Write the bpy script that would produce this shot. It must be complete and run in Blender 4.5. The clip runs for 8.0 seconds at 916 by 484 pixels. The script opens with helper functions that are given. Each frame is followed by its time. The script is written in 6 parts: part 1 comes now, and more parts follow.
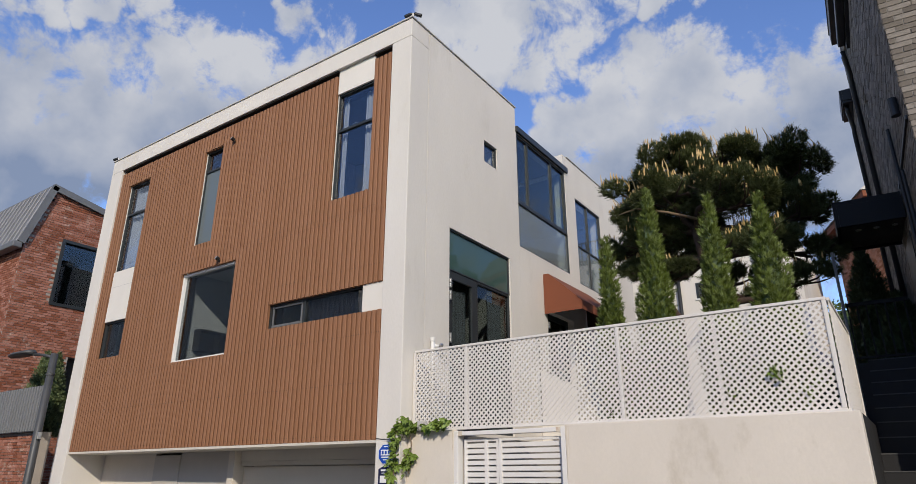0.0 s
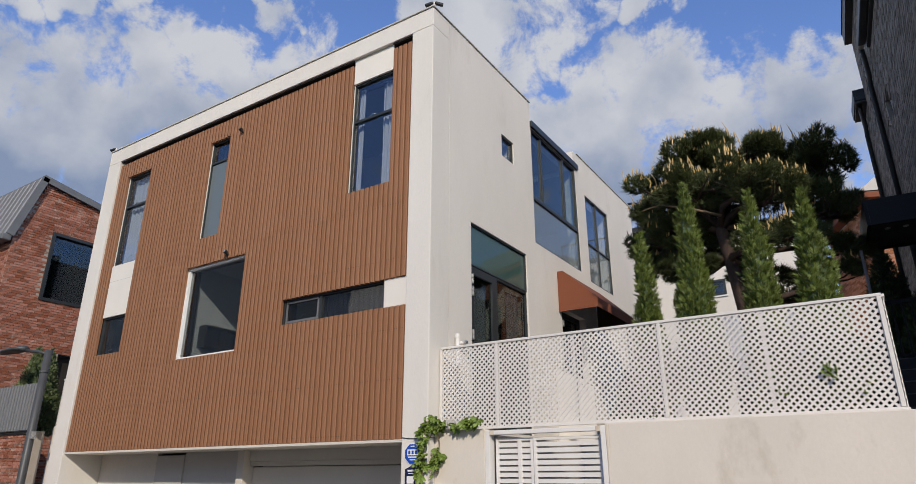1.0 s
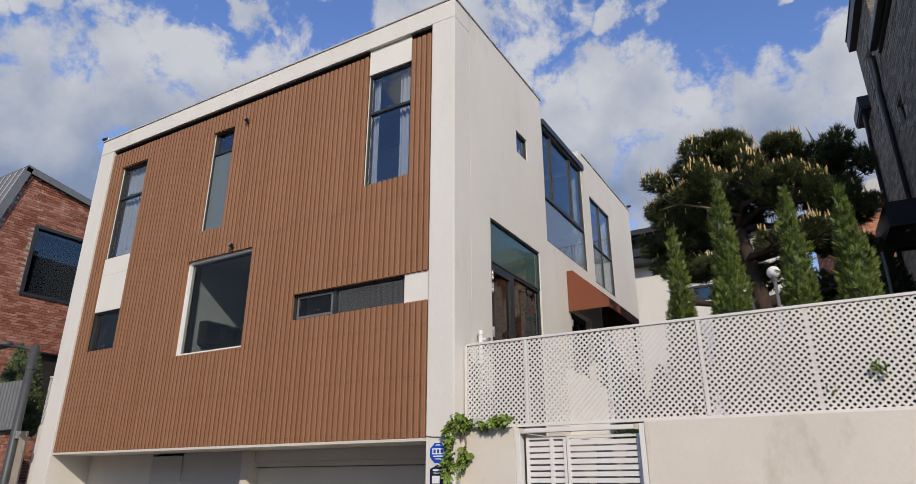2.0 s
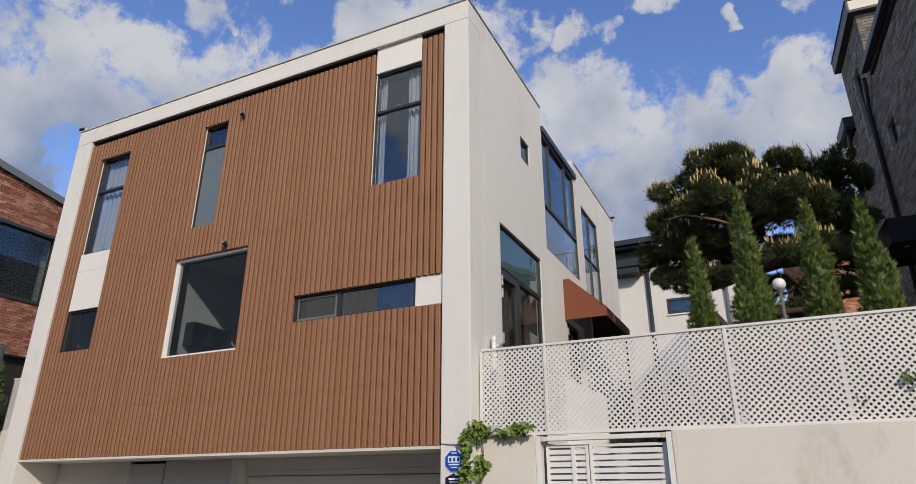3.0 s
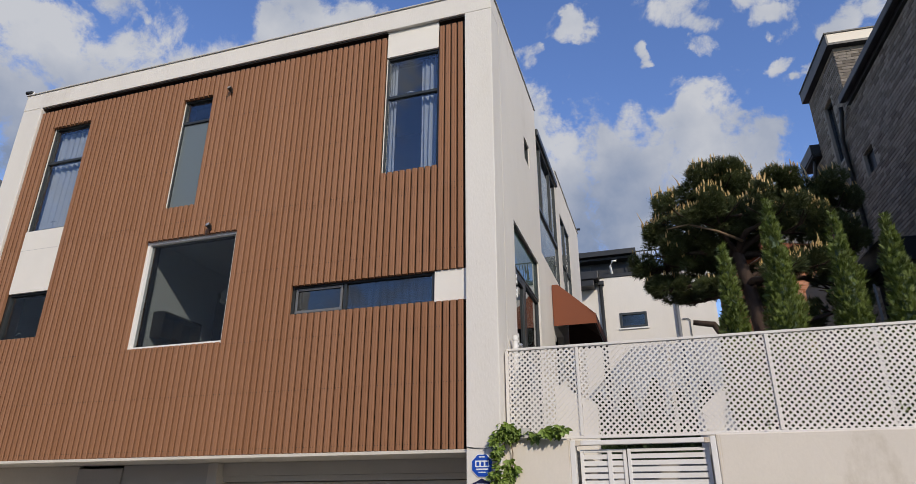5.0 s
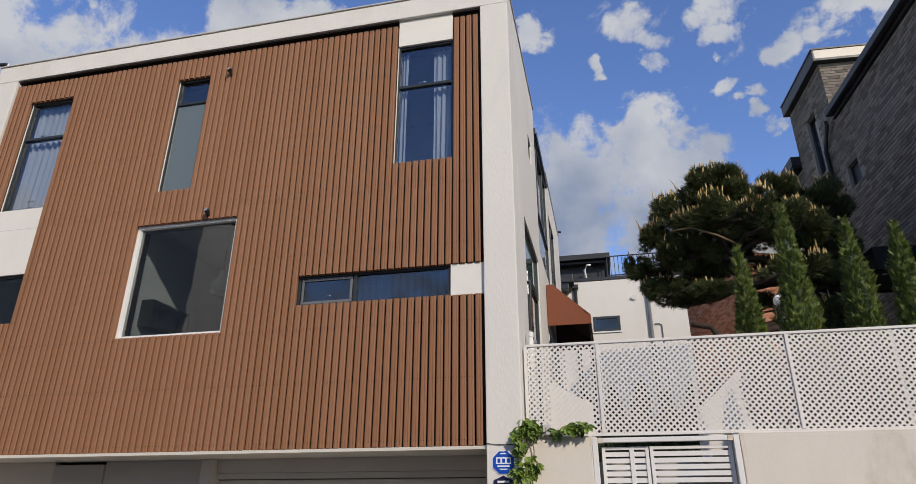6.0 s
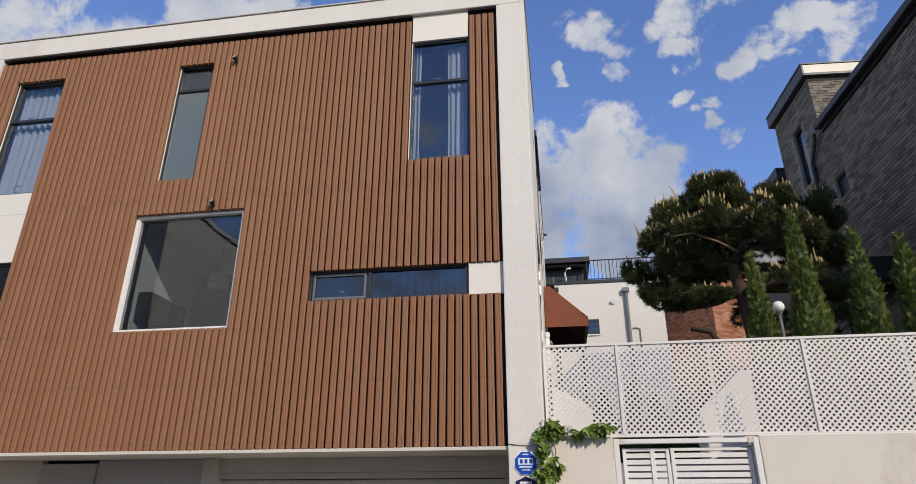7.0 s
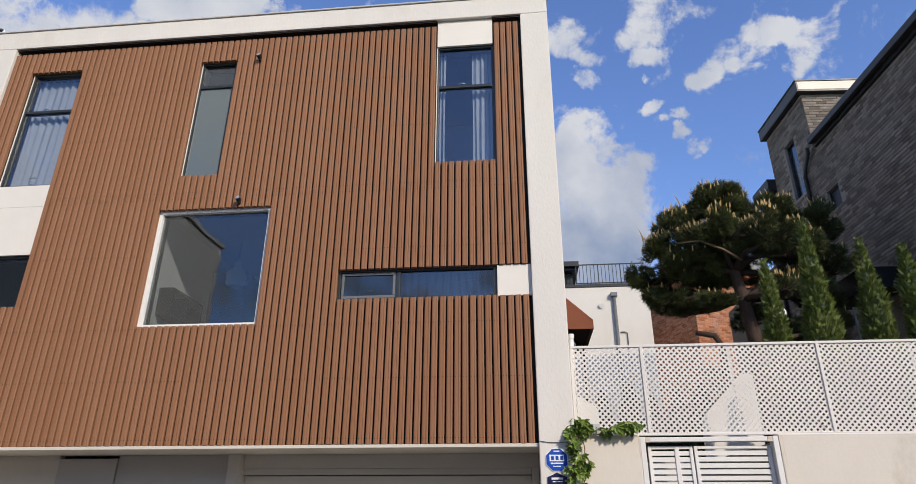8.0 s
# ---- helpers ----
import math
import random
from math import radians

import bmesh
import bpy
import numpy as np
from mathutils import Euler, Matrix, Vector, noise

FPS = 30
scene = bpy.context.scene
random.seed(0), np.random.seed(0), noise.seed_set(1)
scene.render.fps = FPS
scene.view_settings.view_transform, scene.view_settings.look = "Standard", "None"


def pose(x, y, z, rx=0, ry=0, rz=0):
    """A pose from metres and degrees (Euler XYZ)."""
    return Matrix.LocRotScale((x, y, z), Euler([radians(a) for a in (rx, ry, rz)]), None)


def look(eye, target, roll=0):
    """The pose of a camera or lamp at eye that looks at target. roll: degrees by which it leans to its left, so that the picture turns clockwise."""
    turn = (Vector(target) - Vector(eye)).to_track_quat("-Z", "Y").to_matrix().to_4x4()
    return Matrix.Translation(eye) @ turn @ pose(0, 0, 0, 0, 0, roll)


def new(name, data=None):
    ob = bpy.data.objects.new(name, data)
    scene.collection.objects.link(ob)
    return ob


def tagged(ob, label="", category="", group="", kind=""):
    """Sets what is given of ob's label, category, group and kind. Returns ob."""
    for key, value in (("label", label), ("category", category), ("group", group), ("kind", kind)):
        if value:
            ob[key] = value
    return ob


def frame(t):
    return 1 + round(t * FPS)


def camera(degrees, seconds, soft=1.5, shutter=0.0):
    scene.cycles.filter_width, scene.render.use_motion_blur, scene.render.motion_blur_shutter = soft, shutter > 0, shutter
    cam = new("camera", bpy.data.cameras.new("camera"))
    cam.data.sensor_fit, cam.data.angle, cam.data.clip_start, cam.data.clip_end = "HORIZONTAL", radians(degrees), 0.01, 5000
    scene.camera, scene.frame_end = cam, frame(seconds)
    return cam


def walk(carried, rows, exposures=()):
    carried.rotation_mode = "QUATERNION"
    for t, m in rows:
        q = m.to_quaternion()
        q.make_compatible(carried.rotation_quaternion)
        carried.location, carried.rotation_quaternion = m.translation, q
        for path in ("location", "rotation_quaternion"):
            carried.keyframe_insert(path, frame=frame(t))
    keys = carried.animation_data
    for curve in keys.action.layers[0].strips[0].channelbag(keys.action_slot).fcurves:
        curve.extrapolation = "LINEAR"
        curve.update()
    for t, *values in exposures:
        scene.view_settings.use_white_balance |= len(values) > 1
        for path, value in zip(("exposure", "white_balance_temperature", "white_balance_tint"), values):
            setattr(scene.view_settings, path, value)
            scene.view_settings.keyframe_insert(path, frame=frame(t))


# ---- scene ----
cam = camera(71.1, 8.0, soft=0.7)
PATH = [
    (0, (-0.07, 0.151, 1.871), (-1.139, 1.695, 2.558), -0.0),
    (0.5, (-0.348, 0.096, 1.879), (-1.395, 1.656, 2.565), -0.1),
    (1, (-0.698, 0.008, 1.877), (-1.716, 1.587, 2.564), -0.1),
    (1.5, (-1.032, -0.058, 1.833), (-2.019, 1.538, 2.525), -0.1),
    (3, (-2.13, -0.338, 1.795), (-2.943, 1.337, 2.525), 0.0),
    (3.5, (-2.485, -0.39, 1.766), (-3.232, 1.31, 2.51), 0.0),
    (4, (-2.823, -0.437, 1.764), (-3.509, 1.285, 2.515), -0.0),
    (4.5, (-3.166, -0.426, 1.745), (-3.791, 1.315, 2.506), -0.0),
    (6, (-4.355, -0.465, 1.646), (-4.763, 1.331, 2.426), 0.1),
    (6.5, (-4.726, -0.5, 1.638), (-5.064, 1.31, 2.42), 0.0),
    (7, (-5.05, -0.519, 1.637), (-5.334, 1.299, 2.422), 0.1),
    (7.5, (-5.413, -0.645, 1.598), (-5.647, 1.177, 2.388), 0.1),
    (8, (-5.735, -0.77, 1.559), (-5.924, 1.057, 2.351), 0.2),
]
walk(cam, [(t, look(eye, target, roll)) for t, eye, target, roll in PATH],
     exposures=[(0, -0.22), (4.0, -0.27), (6.5, -0.3), (7.0, -0.2), (8, -0.06)])


# ---------- sun, sky, exposure ----------
TO_SUN = Vector((0.75, -1.0, 0.69)).normalized()
sun_data = bpy.data.lights.new("sun", "SUN")
sun_data.energy, sun_data.angle, sun_data.color = 3.9, radians(0.5), (1.0, 0.89, 0.74)
sun = new("sun", sun_data)
sun.rotation_mode = "QUATERNION"
sun.rotation_quaternion = TO_SUN.to_track_quat("Z", "Y")
sun.location = (20, -30, 25)

world = bpy.data.worlds.new("sky")
scene.world = world
world.use_nodes = True


def sky_nodes():
    """Clear sky with scattered cumulus: clusters of puffs broken up by noise."""
    nt = world.node_tree
    n, link = nt.nodes, nt.links
    n.clear()
    out = n.new("ShaderNodeOutputWorld")
    sky = n.new("ShaderNodeTexSky")
    sky.sky_type, sky.sun_disc = "NISHITA", False
    sky.sun_elevation = math.asin(TO_SUN.z)
    sky.sun_rotation = math.atan2(TO_SUN.x, TO_SUN.y)
    sky.air_density, sky.dust_density, sky.ozone_density = 1.0, 0.2, 2.0
    co = n.new("ShaderNodeTexCoord")

    def math_node(op, a, b=None, clamp=False):
        m = n.new("ShaderNodeMath")
        m.operation, m.use_clamp = op, clamp
        for i, v in enumerate((a, b)):
            if v is None:
                continue
            if isinstance(v, (int, float)):
                m.inputs[i].default_value = v
            else:
                link.new(v, m.inputs[i])
        return m.outputs[0]

    # azimuth from north, height above the horizon, size, all in degrees
    west = [
        (-70.9, 27.3, 3.8), (-66.8, 28.5, 3.7), (-71.1, 22.8, 4.2), (-66.4, 24.4, 3.3), (-73.8, 28.6, 2.2), (-70.8, 30.0, 1.9), (-64.2, 27.3, 2.1),
        (-62.7, 31.8, 2.6), (-59.2, 32.6, 2.7), (-56.0, 32.7, 2.6), (-59.2, 29.3, 3.0), (-73.7, 34.0, 2.2), (-68.7, 35.2, 2.0), (-64.0, 36.0, 1.7),
        (-52.2, 38.1, 2.1), (-49.7, 36.6, 1.0), (-77.5, 25.0, 5.0), (-82.0, 31.0, 5.0), (-55.0, 28.0, 4.0), (-47.0, 31.0, 5.0), (-40.0, 33.0, 4.0),
    ]
    north = [
        (-35.0, 39.4, 2.5), (-29.9, 38.4, 2.9), (-23.7, 38.4, 2.9), (-17.6, 39.2, 2.0), (-27.6, 35.4, 2.5), (-32.5, 35.6, 2.2), (-24.0, 34.6, 1.6),
        (-24.4, 29.2, 2.8), (-18.6, 30.1, 3.8), (-16.4, 34.2, 2.6), (-12.1, 33.0, 2.7), (-8.9, 32.3, 1.9), (-12.2, 29.2, 4.0), (-6.7, 28.6, 3.2),
        (-2.9, 28.6, 2.6), (-2.3, 25.2, 3.1), (-9.4, 24.8, 3.8), (-19.6, 25.8, 3.9), (-26.3, 25.8, 3.0), (-10.0, 38.4, 1.4), (-13.7, 39.3, 1.6),
        (0.3, 30.6, 2.2), (4.9, 30.6, 2.1), (2.6, 27.0, 3.4), (-3.8, 40.4, 1.4), (1.9, 36.8, 0.9),
    ]
    east = [
        (6.9, 39.1, 2.0), (6.9, 36.2, 1.2), (14.3, 40.9, 2.4), (14.9, 37.7, 1.6), (17.9, 40.6, 1.8), (20.6, 35.3, 1.6), (24.5, 35.8, 2.1), (28.1, 36.1, 2.0),
        (29.7, 36.5, 1.4), (14.3, 34.0, 1.0), (16.5, 32.1, 0.8), (6.9, 30.2, 2.5), (8.8, 27.0, 2.9), (6.5, 26.2, 3.0), (7.8, 22.5, 2.8), (16.7, 30.2, 0.9),
        (60, 30, 8), (110, 35, 10), (160, 28, 8), (-150, 36, 5), (-110, 28, 8), (40, 55, 7), (-90, 55, 8), (170, 60, 8),
    ]
    puffs = west + north + east
    warp = n.new("ShaderNodeTexNoise")
    warp.inputs["Scale"].default_value, warp.inputs["Detail"].default_value = 13.0, 7.0
    link.new(co.outputs["Generated"], warp.inputs["Vector"])
    push = n.new("ShaderNodeVectorMath")
    push.operation = "MULTIPLY_ADD"
    link.new(warp.outputs["Color"], push.inputs[0])
    push.inputs[1].default_value, push.inputs[2].default_value = (0.15, 0.15, 0.15), (-0.075, -0.075, -0.075)
    bent = n.new("ShaderNodeVectorMath")
    link.new(push.outputs[0], bent.inputs[0])
    link.new(co.outputs["Generated"], bent.inputs[1])
    level = n.new("ShaderNodeVectorMath")
    level.operation = "NORMALIZE"
    link.new(bent.outputs[0], level.inputs[0])
    total = None
    for az, el, size in puffs:
        a, e = radians(az), radians(el)
        dot = n.new("ShaderNodeVectorMath")
        dot.operation = "DOT_PRODUCT"
        link.new(level.outputs[0], dot.inputs[0])
        dot.inputs[1].default_value = (math.sin(a) * math.cos(e), math.cos(a) * math.cos(e), math.sin(e))
        ramp = n.new("ShaderNodeMapRange")
        ramp.interpolation_type = "SMOOTHSTEP"
        ramp.inputs["From Min"].default_value = math.cos(radians(size * (1.8 if size > 2.4 else 1.35)))
        ramp.inputs["From Max"].default_value = 1.0
        ramp.inputs["To Max"].default_value = 1.0 if size > 2.4 else 0.74
        link.new(dot.outputs["Value"], ramp.inputs["Value"])
        total = ramp.outputs[0] if total is None else math_node("MAXIMUM", total, ramp.outputs[0])
    big = n.new("ShaderNodeTexNoise")
    big.inputs["Scale"].default_value, big.inputs["Detail"].default_value, big.inputs["Roughness"].default_value = 13.0, 13.0, 0.66
    big.inputs["Distortion"].default_value = 0.25
    link.new(co.outputs["Generated"], big.inputs["Vector"])
    amount = math_node("ADD", math_node("MULTIPLY", total, 1.15), math_node("MULTIPLY", math_node("SUBTRACT", big.outputs["Fac"], 0.5), 3.6))
    low = n.new("ShaderNodeMapRange")
    low.interpolation_type = "SMOOTHSTEP"
    low.inputs["From Min"].default_value, low.inputs["From Max"].default_value = 0.46, 0.34
    up = n.new("ShaderNodeSeparateXYZ")
    link.new(co.outputs["Generated"], up.inputs[0])
    link.new(up.outputs["Z"], low.inputs["Value"])
    amount = math_node("ADD", amount, math_node("MULTIPLY", low.outputs[0], 0.55))
    cover = n.new("ShaderNodeMapRange")
    cover.interpolation_type = "SMOOTHSTEP"
    cover.inputs["From Min"].default_value, cover.inputs["From Max"].default_value = 0.28, 0.98
    link.new(amount, cover.inputs["Value"])
    # thick parts of a cloud are greyer below, bright at the lit rims
    small = n.new("ShaderNodeTexNoise")
    small.inputs["Scale"].default_value, small.inputs["Detail"].default_value = 10.0, 8.0
    shift = n.new("ShaderNodeVectorMath")
    shift.operation = "ADD"
    shift.inputs[1].default_value = (0.02, -0.05, 0.06)
    link.new(co.outputs["Generated"], shift.inputs[0])
    link.new(shift.outputs[0], small.inputs["Vector"])
    sep = n.new("ShaderNodeSeparateXYZ")
    link.new(co.outputs["Generated"], sep.inputs[0])
    lift = n.new("ShaderNodeMapRange")
    lift.inputs["From Min"].default_value, lift.inputs["From Max"].default_value = 0.37, 0.55
    link.new(sep.outputs["Z"], lift.inputs["Value"])
    tone = math_node("ADD", math_node("MULTIPLY", lift.outputs[0], 0.75), math_node("MULTIPLY", math_node("SUBTRACT", small.outputs["Fac"], 0.42), 2.0), clamp=True)
    colour = n.new("ShaderNodeMix")
    colour.data_type = "RGBA"
    colour.inputs[6].default_value, colour.inputs[7].default_value = (0.29, 0.37, 0.55, 1), (0.74, 0.76, 0.82, 1)
    link.new(tone, colour.inputs[0])
    back, cloud, mix = n.new("ShaderNodeBackground"), n.new("ShaderNodeBackground"), n.new("ShaderNodeMixShader")
    back.inputs["Strength"].default_value, cloud.inputs["Strength"].default_value = 0.13, 0.92
    deep = n.new("ShaderNodeHueSaturation")
    deep.inputs["Hue"].default_value = 0.515
    deep.inputs["Saturation"].default_value, deep.inputs["Value"].default_value = 1.15, 1.85
    link.new(sky.outputs[0], deep.inputs["Color"])
    link.new(deep.outputs[0], back.inputs["Color"])
    link.new(colour.outputs[2], cloud.inputs["Color"])
    link.new(cover.outputs[0], mix.inputs[0])
    link.new(back.outputs[0], mix.inputs[1])
    link.new(cloud.outputs[0], mix.inputs[2])
    link.new(mix.outputs[0], out.inputs["Surface"])


sky_nodes()


# ---------- materials ----------
def mat(name, col, rough=0.7, metal=0.0, vary=0.12, scale=2.0, fine=60.0, bump=0.15, depth=0.004,
        stretch=(1, 1, 1), other=None, other_at=(0.55, 0.75), rnd=0.0, spec=0.4, sheen=0.0):
    """Principled material with large and fine variation; other: a second colour in stains; rnd: tone spread from piece to piece."""
    m = bpy.data.materials.new(name)
    m.use_nodes = True
    nt = m.node_tree
    n, link = nt.nodes, nt.links
    b = n["Principled BSDF"]
    b.inputs["Metallic"].default_value = metal
    b.inputs["Specular IOR Level"].default_value = spec
    co = n.new("ShaderNodeTexCoord")
    mp = n.new("ShaderNodeMapping")
    mp.inputs["Scale"].default_value = stretch
    link.new(co.outputs["Object"], mp.inputs["Vector"])

    def noise_node(s, det=5.0, rgh=0.6):
        t = n.new("ShaderNodeTexNoise")
        t.inputs["Scale"].default_value, t.inputs["Detail"].default_value, t.inputs["Roughness"].default_value = s, det, rgh
        link.new(mp.outputs[0], t.inputs["Vector"])
        return t.outputs["Fac"]

    large, grain = noise_node(scale), noise_node(fine, 3.0)

    def blend(fac, a, c, kind="MIX"):
        x = n.new("ShaderNodeMix")
        x.data_type, x.blend_type = "RGBA", kind
        for i, v in ((0, fac), (6, a), (7, c)):
            if isinstance(v, (int, float)):
                x.inputs[i].default_value = v
            elif isinstance(v, tuple):
                x.inputs[i].default_value = (*v[:3], 1)
            else:
                link.new(v, x.inputs[i])
        return x.outputs[2]

    def ramp(v, lo, hi, a=0.0, c=1.0):
        r = n.new("ShaderNodeMapRange")
        r.inputs["From Min"].default_value, r.inputs["From Max"].default_value = lo, hi
        r.inputs["To Min"].default_value, r.inputs["To Max"].default_value = a, c
        link.new(v, r.inputs["Value"])
        return r.outputs[0]

    dark = tuple(c * (1 - vary) for c in col)
    light = tuple(min(1, c * (1 + vary)) for c in col)
    c = blend(ramp(large, 0.3, 0.7), dark, light)
    c = blend(ramp(grain, 0.3, 0.7, 0.0, 0.35), c, tuple(v * (1 - 1.6 * vary) for v in col))
    if other:
        c = blend(ramp(noise_node(scale * 0.7, 8.0, 0.7), *other_at), c, other)
    if rnd:
        info, geo, add = n.new("ShaderNodeObjectInfo"), n.new("ShaderNodeNewGeometry"), n.new("ShaderNodeMath")
        link.new(info.outputs["Random"], add.inputs[0])
        link.new(geo.outputs["Random Per Island"], add.inputs[1])
        fr = n.new("ShaderNodeMath")
        fr.operation = "FRACT"
        link.new(add.outputs[0], fr.inputs[0])
        hsv = n.new("ShaderNodeHueSaturation")
        link.new(ramp(fr.outputs[0], 0, 1, 1 - rnd, 1 + rnd), hsv.inputs["Value"])
        link.new(ramp(fr.outputs[0], 0, 1, 1 + 0.35 * rnd, 1 - 0.4 * rnd), hsv.inputs["Saturation"])
        link.new(c, hsv.inputs["Color"])
        c = hsv.outputs[0]
    link.new(c, b.inputs["Base Color"])
    link.new(ramp(large, 0.2, 0.8, max(0.02, rough - 0.1), min(1, rough + 0.1)), b.inputs["Roughness"])
    if bump:
        bp = n.new("ShaderNodeBump")
        bp.inputs["Strength"].default_value, bp.inputs["Distance"].default_value = bump, depth
        link.new(grain, bp.inputs["Height"])
        link.new(bp.outputs[0], b.inputs["Normal"])
    return m


def glass_mat(name, tint=(0.85, 0.9, 0.92), ior=1.5, rough=0.0, veil=0.0, veil_col=(0.3, 0.4, 0.45)):
    """Window glass: a mirror by Fresnel over a clear, tinted pane; veil: share of frosted film on it."""
    m = bpy.data.materials.new(name)
    m.use_nodes = True
    n, link = m.node_tree.nodes, m.node_tree.links
    n.clear()
    out, clear, gloss, mix, lw = (n.new("ShaderNode" + k) for k in ("OutputMaterial", "BsdfTransparent", "BsdfGlossy", "MixShader", "LayerWeight"))
    clear.inputs["Color"].default_value = (*tint, 1)
    gloss.inputs["Roughness"].default_value = rough
    gloss.inputs["Color"].default_value = (0.95, 0.97, 1, 1)
    lw.inputs["Blend"].default_value = 0.5
    f0 = ((ior - 1) / (ior + 1)) ** 2
    p5, fr = n.new("ShaderNodeMath"), n.new("ShaderNodeMath")
    p5.operation, fr.operation = "POWER", "MULTIPLY_ADD"
    p5.inputs[1].default_value = 5.0
    fr.inputs[1].default_value, fr.inputs[2].default_value = 1 - f0, f0
    link.new(lw.outputs["Facing"], p5.inputs[0])
    link.new(p5.outputs[0], fr.inputs[0])
    tex, bp = n.new("ShaderNodeTexNoise"), n.new("ShaderNodeBump")
    tex.inputs["Scale"].default_value = 1.3
    co = n.new("ShaderNodeTexCoord")
    link.new(co.outputs["Object"], tex.inputs["Vector"])
    bp.inputs["Strength"].default_value, bp.inputs["Distance"].default_value = 0.04, 0.05
    link.new(tex.outputs["Fac"], bp.inputs["Height"])
    link.new(bp.outputs[0], gloss.inputs["Normal"])
    base = clear.outputs[0]
    if veil:
        dif, mv = n.new("ShaderNodeBsdfDiffuse"), n.new("ShaderNodeMixShader")
        dif.inputs["Color"].default_value = (*veil_col, 1)
        mv.inputs[0].default_value = veil
        link.new(base, mv.inputs[1])
        link.new(dif.outputs[0], mv.inputs[2])
        base = mv.outputs[0]
    link.new(fr.outputs[0], mix.inputs[0])
    link.new(base, mix.inputs[1])
    link.new(gloss.outputs[0], mix.inputs[2])
    link.new(mix.outputs[0], out.inputs["Surface"])
    return m


PLASTER = mat("white_plaster", (0.68, 0.645, 0.59), 0.85, vary=0.05, scale=1.2, fine=45, bump=0.5, depth=0.006,
              stretch=(1, 1, 0.35), other=(0.50, 0.455, 0.39), other_at=(0.58, 0.9))
PLASTER_OLD = mat("weathered_plaster", (0.655, 0.60, 0.525), 0.88, vary=0.06, scale=1.3, fine=55, bump=0.25, depth=0.004,
                  stretch=(1, 1, 0.6), other=(0.40, 0.34, 0.26), other_at=(0.575, 0.80))
PANEL_WHITE = mat("white_panel", (0.74, 0.70, 0.63), 0.6, vary=0.03, scale=3, fine=90, bump=0.1)
CLADDING = mat("brown_slat", (0.275, 0.135, 0.072), 0.65, vary=0.06, scale=1.5, fine=70, bump=0.12, stretch=(1, 1, 0.12), rnd=0.04, spec=0.2,
               other=(0.235, 0.118, 0.068), other_at=(0.55, 0.8))
# near-black, so shade in the slat gaps and head sits in the colour
CLAD_BACK = mat("black_backing", (0.018, 0.013, 0.010), 0.7, vary=0.1)
SOFFIT = mat("painted_soffit", (0.62, 0.58, 0.51), 0.6, vary=0.05, scale=2, bump=0.05)
GARAGE = mat("garage_panel", (0.66, 0.60, 0.50), 0.5, vary=0.04, scale=2, fine=30, bump=0.05)
GREY_PANEL = mat("grey_panel", (0.50, 0.47, 0.43), 0.6, vary=0.05, scale=2)
FRAME_DARK = mat("dark_frame", (0.025, 0.03, 0.032), 0.4, vary=0.1, scale=5, bump=0.03, spec=0.5)
FRAME_WHITE = mat("white_frame", (0.78, 0.77, 0.74), 0.45, vary=0.03, scale=5, bump=0.03)
STEEL_DARK = mat("dark_metal", (0.035, 0.036, 0.038), 0.45, metal=0.3, vary=0.15, scale=4, bump=0.05)
# darker copy of the dark metal for canopy and rail standing in shade
SHADED_METAL = mat("shaded_metal", (0.009, 0.009, 0.010), 0.6, vary=0.15, scale=4, bump=0.05, spec=0.2)
STEEL_GREY = mat("grey_metal", (0.16, 0.165, 0.17), 0.5, metal=0.2, vary=0.1, scale=3, bump=0.05)
POLE_GREY = mat("pole_grey", (0.075, 0.078, 0.08), 0.5, metal=0.2, vary=0.1, scale=3, bump=0.05)
SEAM_ROOF = mat("seam_roof", (0.20, 0.20, 0.20), 0.45, metal=0.35, vary=0.08, scale=2, bump=0.04)
CHROME = mat("bright_metal", (0.62, 0.62, 0.60), 0.3, metal=0.8, vary=0.05, scale=8, bump=0.02)
VINYL = mat("white_vinyl", (0.66, 0.63, 0.59), 0.5, vary=0.04, scale=3, fine=40, bump=0.05, other=(0.66, 0.60, 0.50), other_at=(0.66, 0.9))
GATE_WHITE = mat("white_paint", (0.72, 0.70, 0.67), 0.4, vary=0.04, scale=4, bump=0.04, other=(0.62, 0.52, 0.40), other_at=(0.7, 0.9))
RUST = mat("rusty_paint", (0.62, 0.55, 0.45), 0.6, vary=0.1, scale=8, other=(0.35, 0.16, 0.06), other_at=(0.55, 0.7))
AWNING = mat("awning_canvas", (0.19, 0.058, 0.026), 0.8, vary=0.06, scale=3, fine=200, bump=0.1)
# dark tone for the shade below the awning cloth
AWNING_SHADE = mat("awning_inner_shade", (0.05, 0.025, 0.02), 0.9, vary=0.1)
CURTAIN_DARK = mat("dark_cloth", (0.028, 0.033, 0.06), 0.9, vary=0.1, scale=4, fine=120, bump=0.1)
CURTAIN = mat("curtain_cloth", (0.42, 0.43, 0.47), 0.9, vary=0.06, scale=4, fine=120, bump=0.1)
ROOM = mat("room_paint", (0.80, 0.79, 0.76), 0.85, vary=0.04, scale=2)
ROOM_FLOOR = mat("room_floor", (0.40, 0.30, 0.20), 0.5, vary=0.15, scale=3)
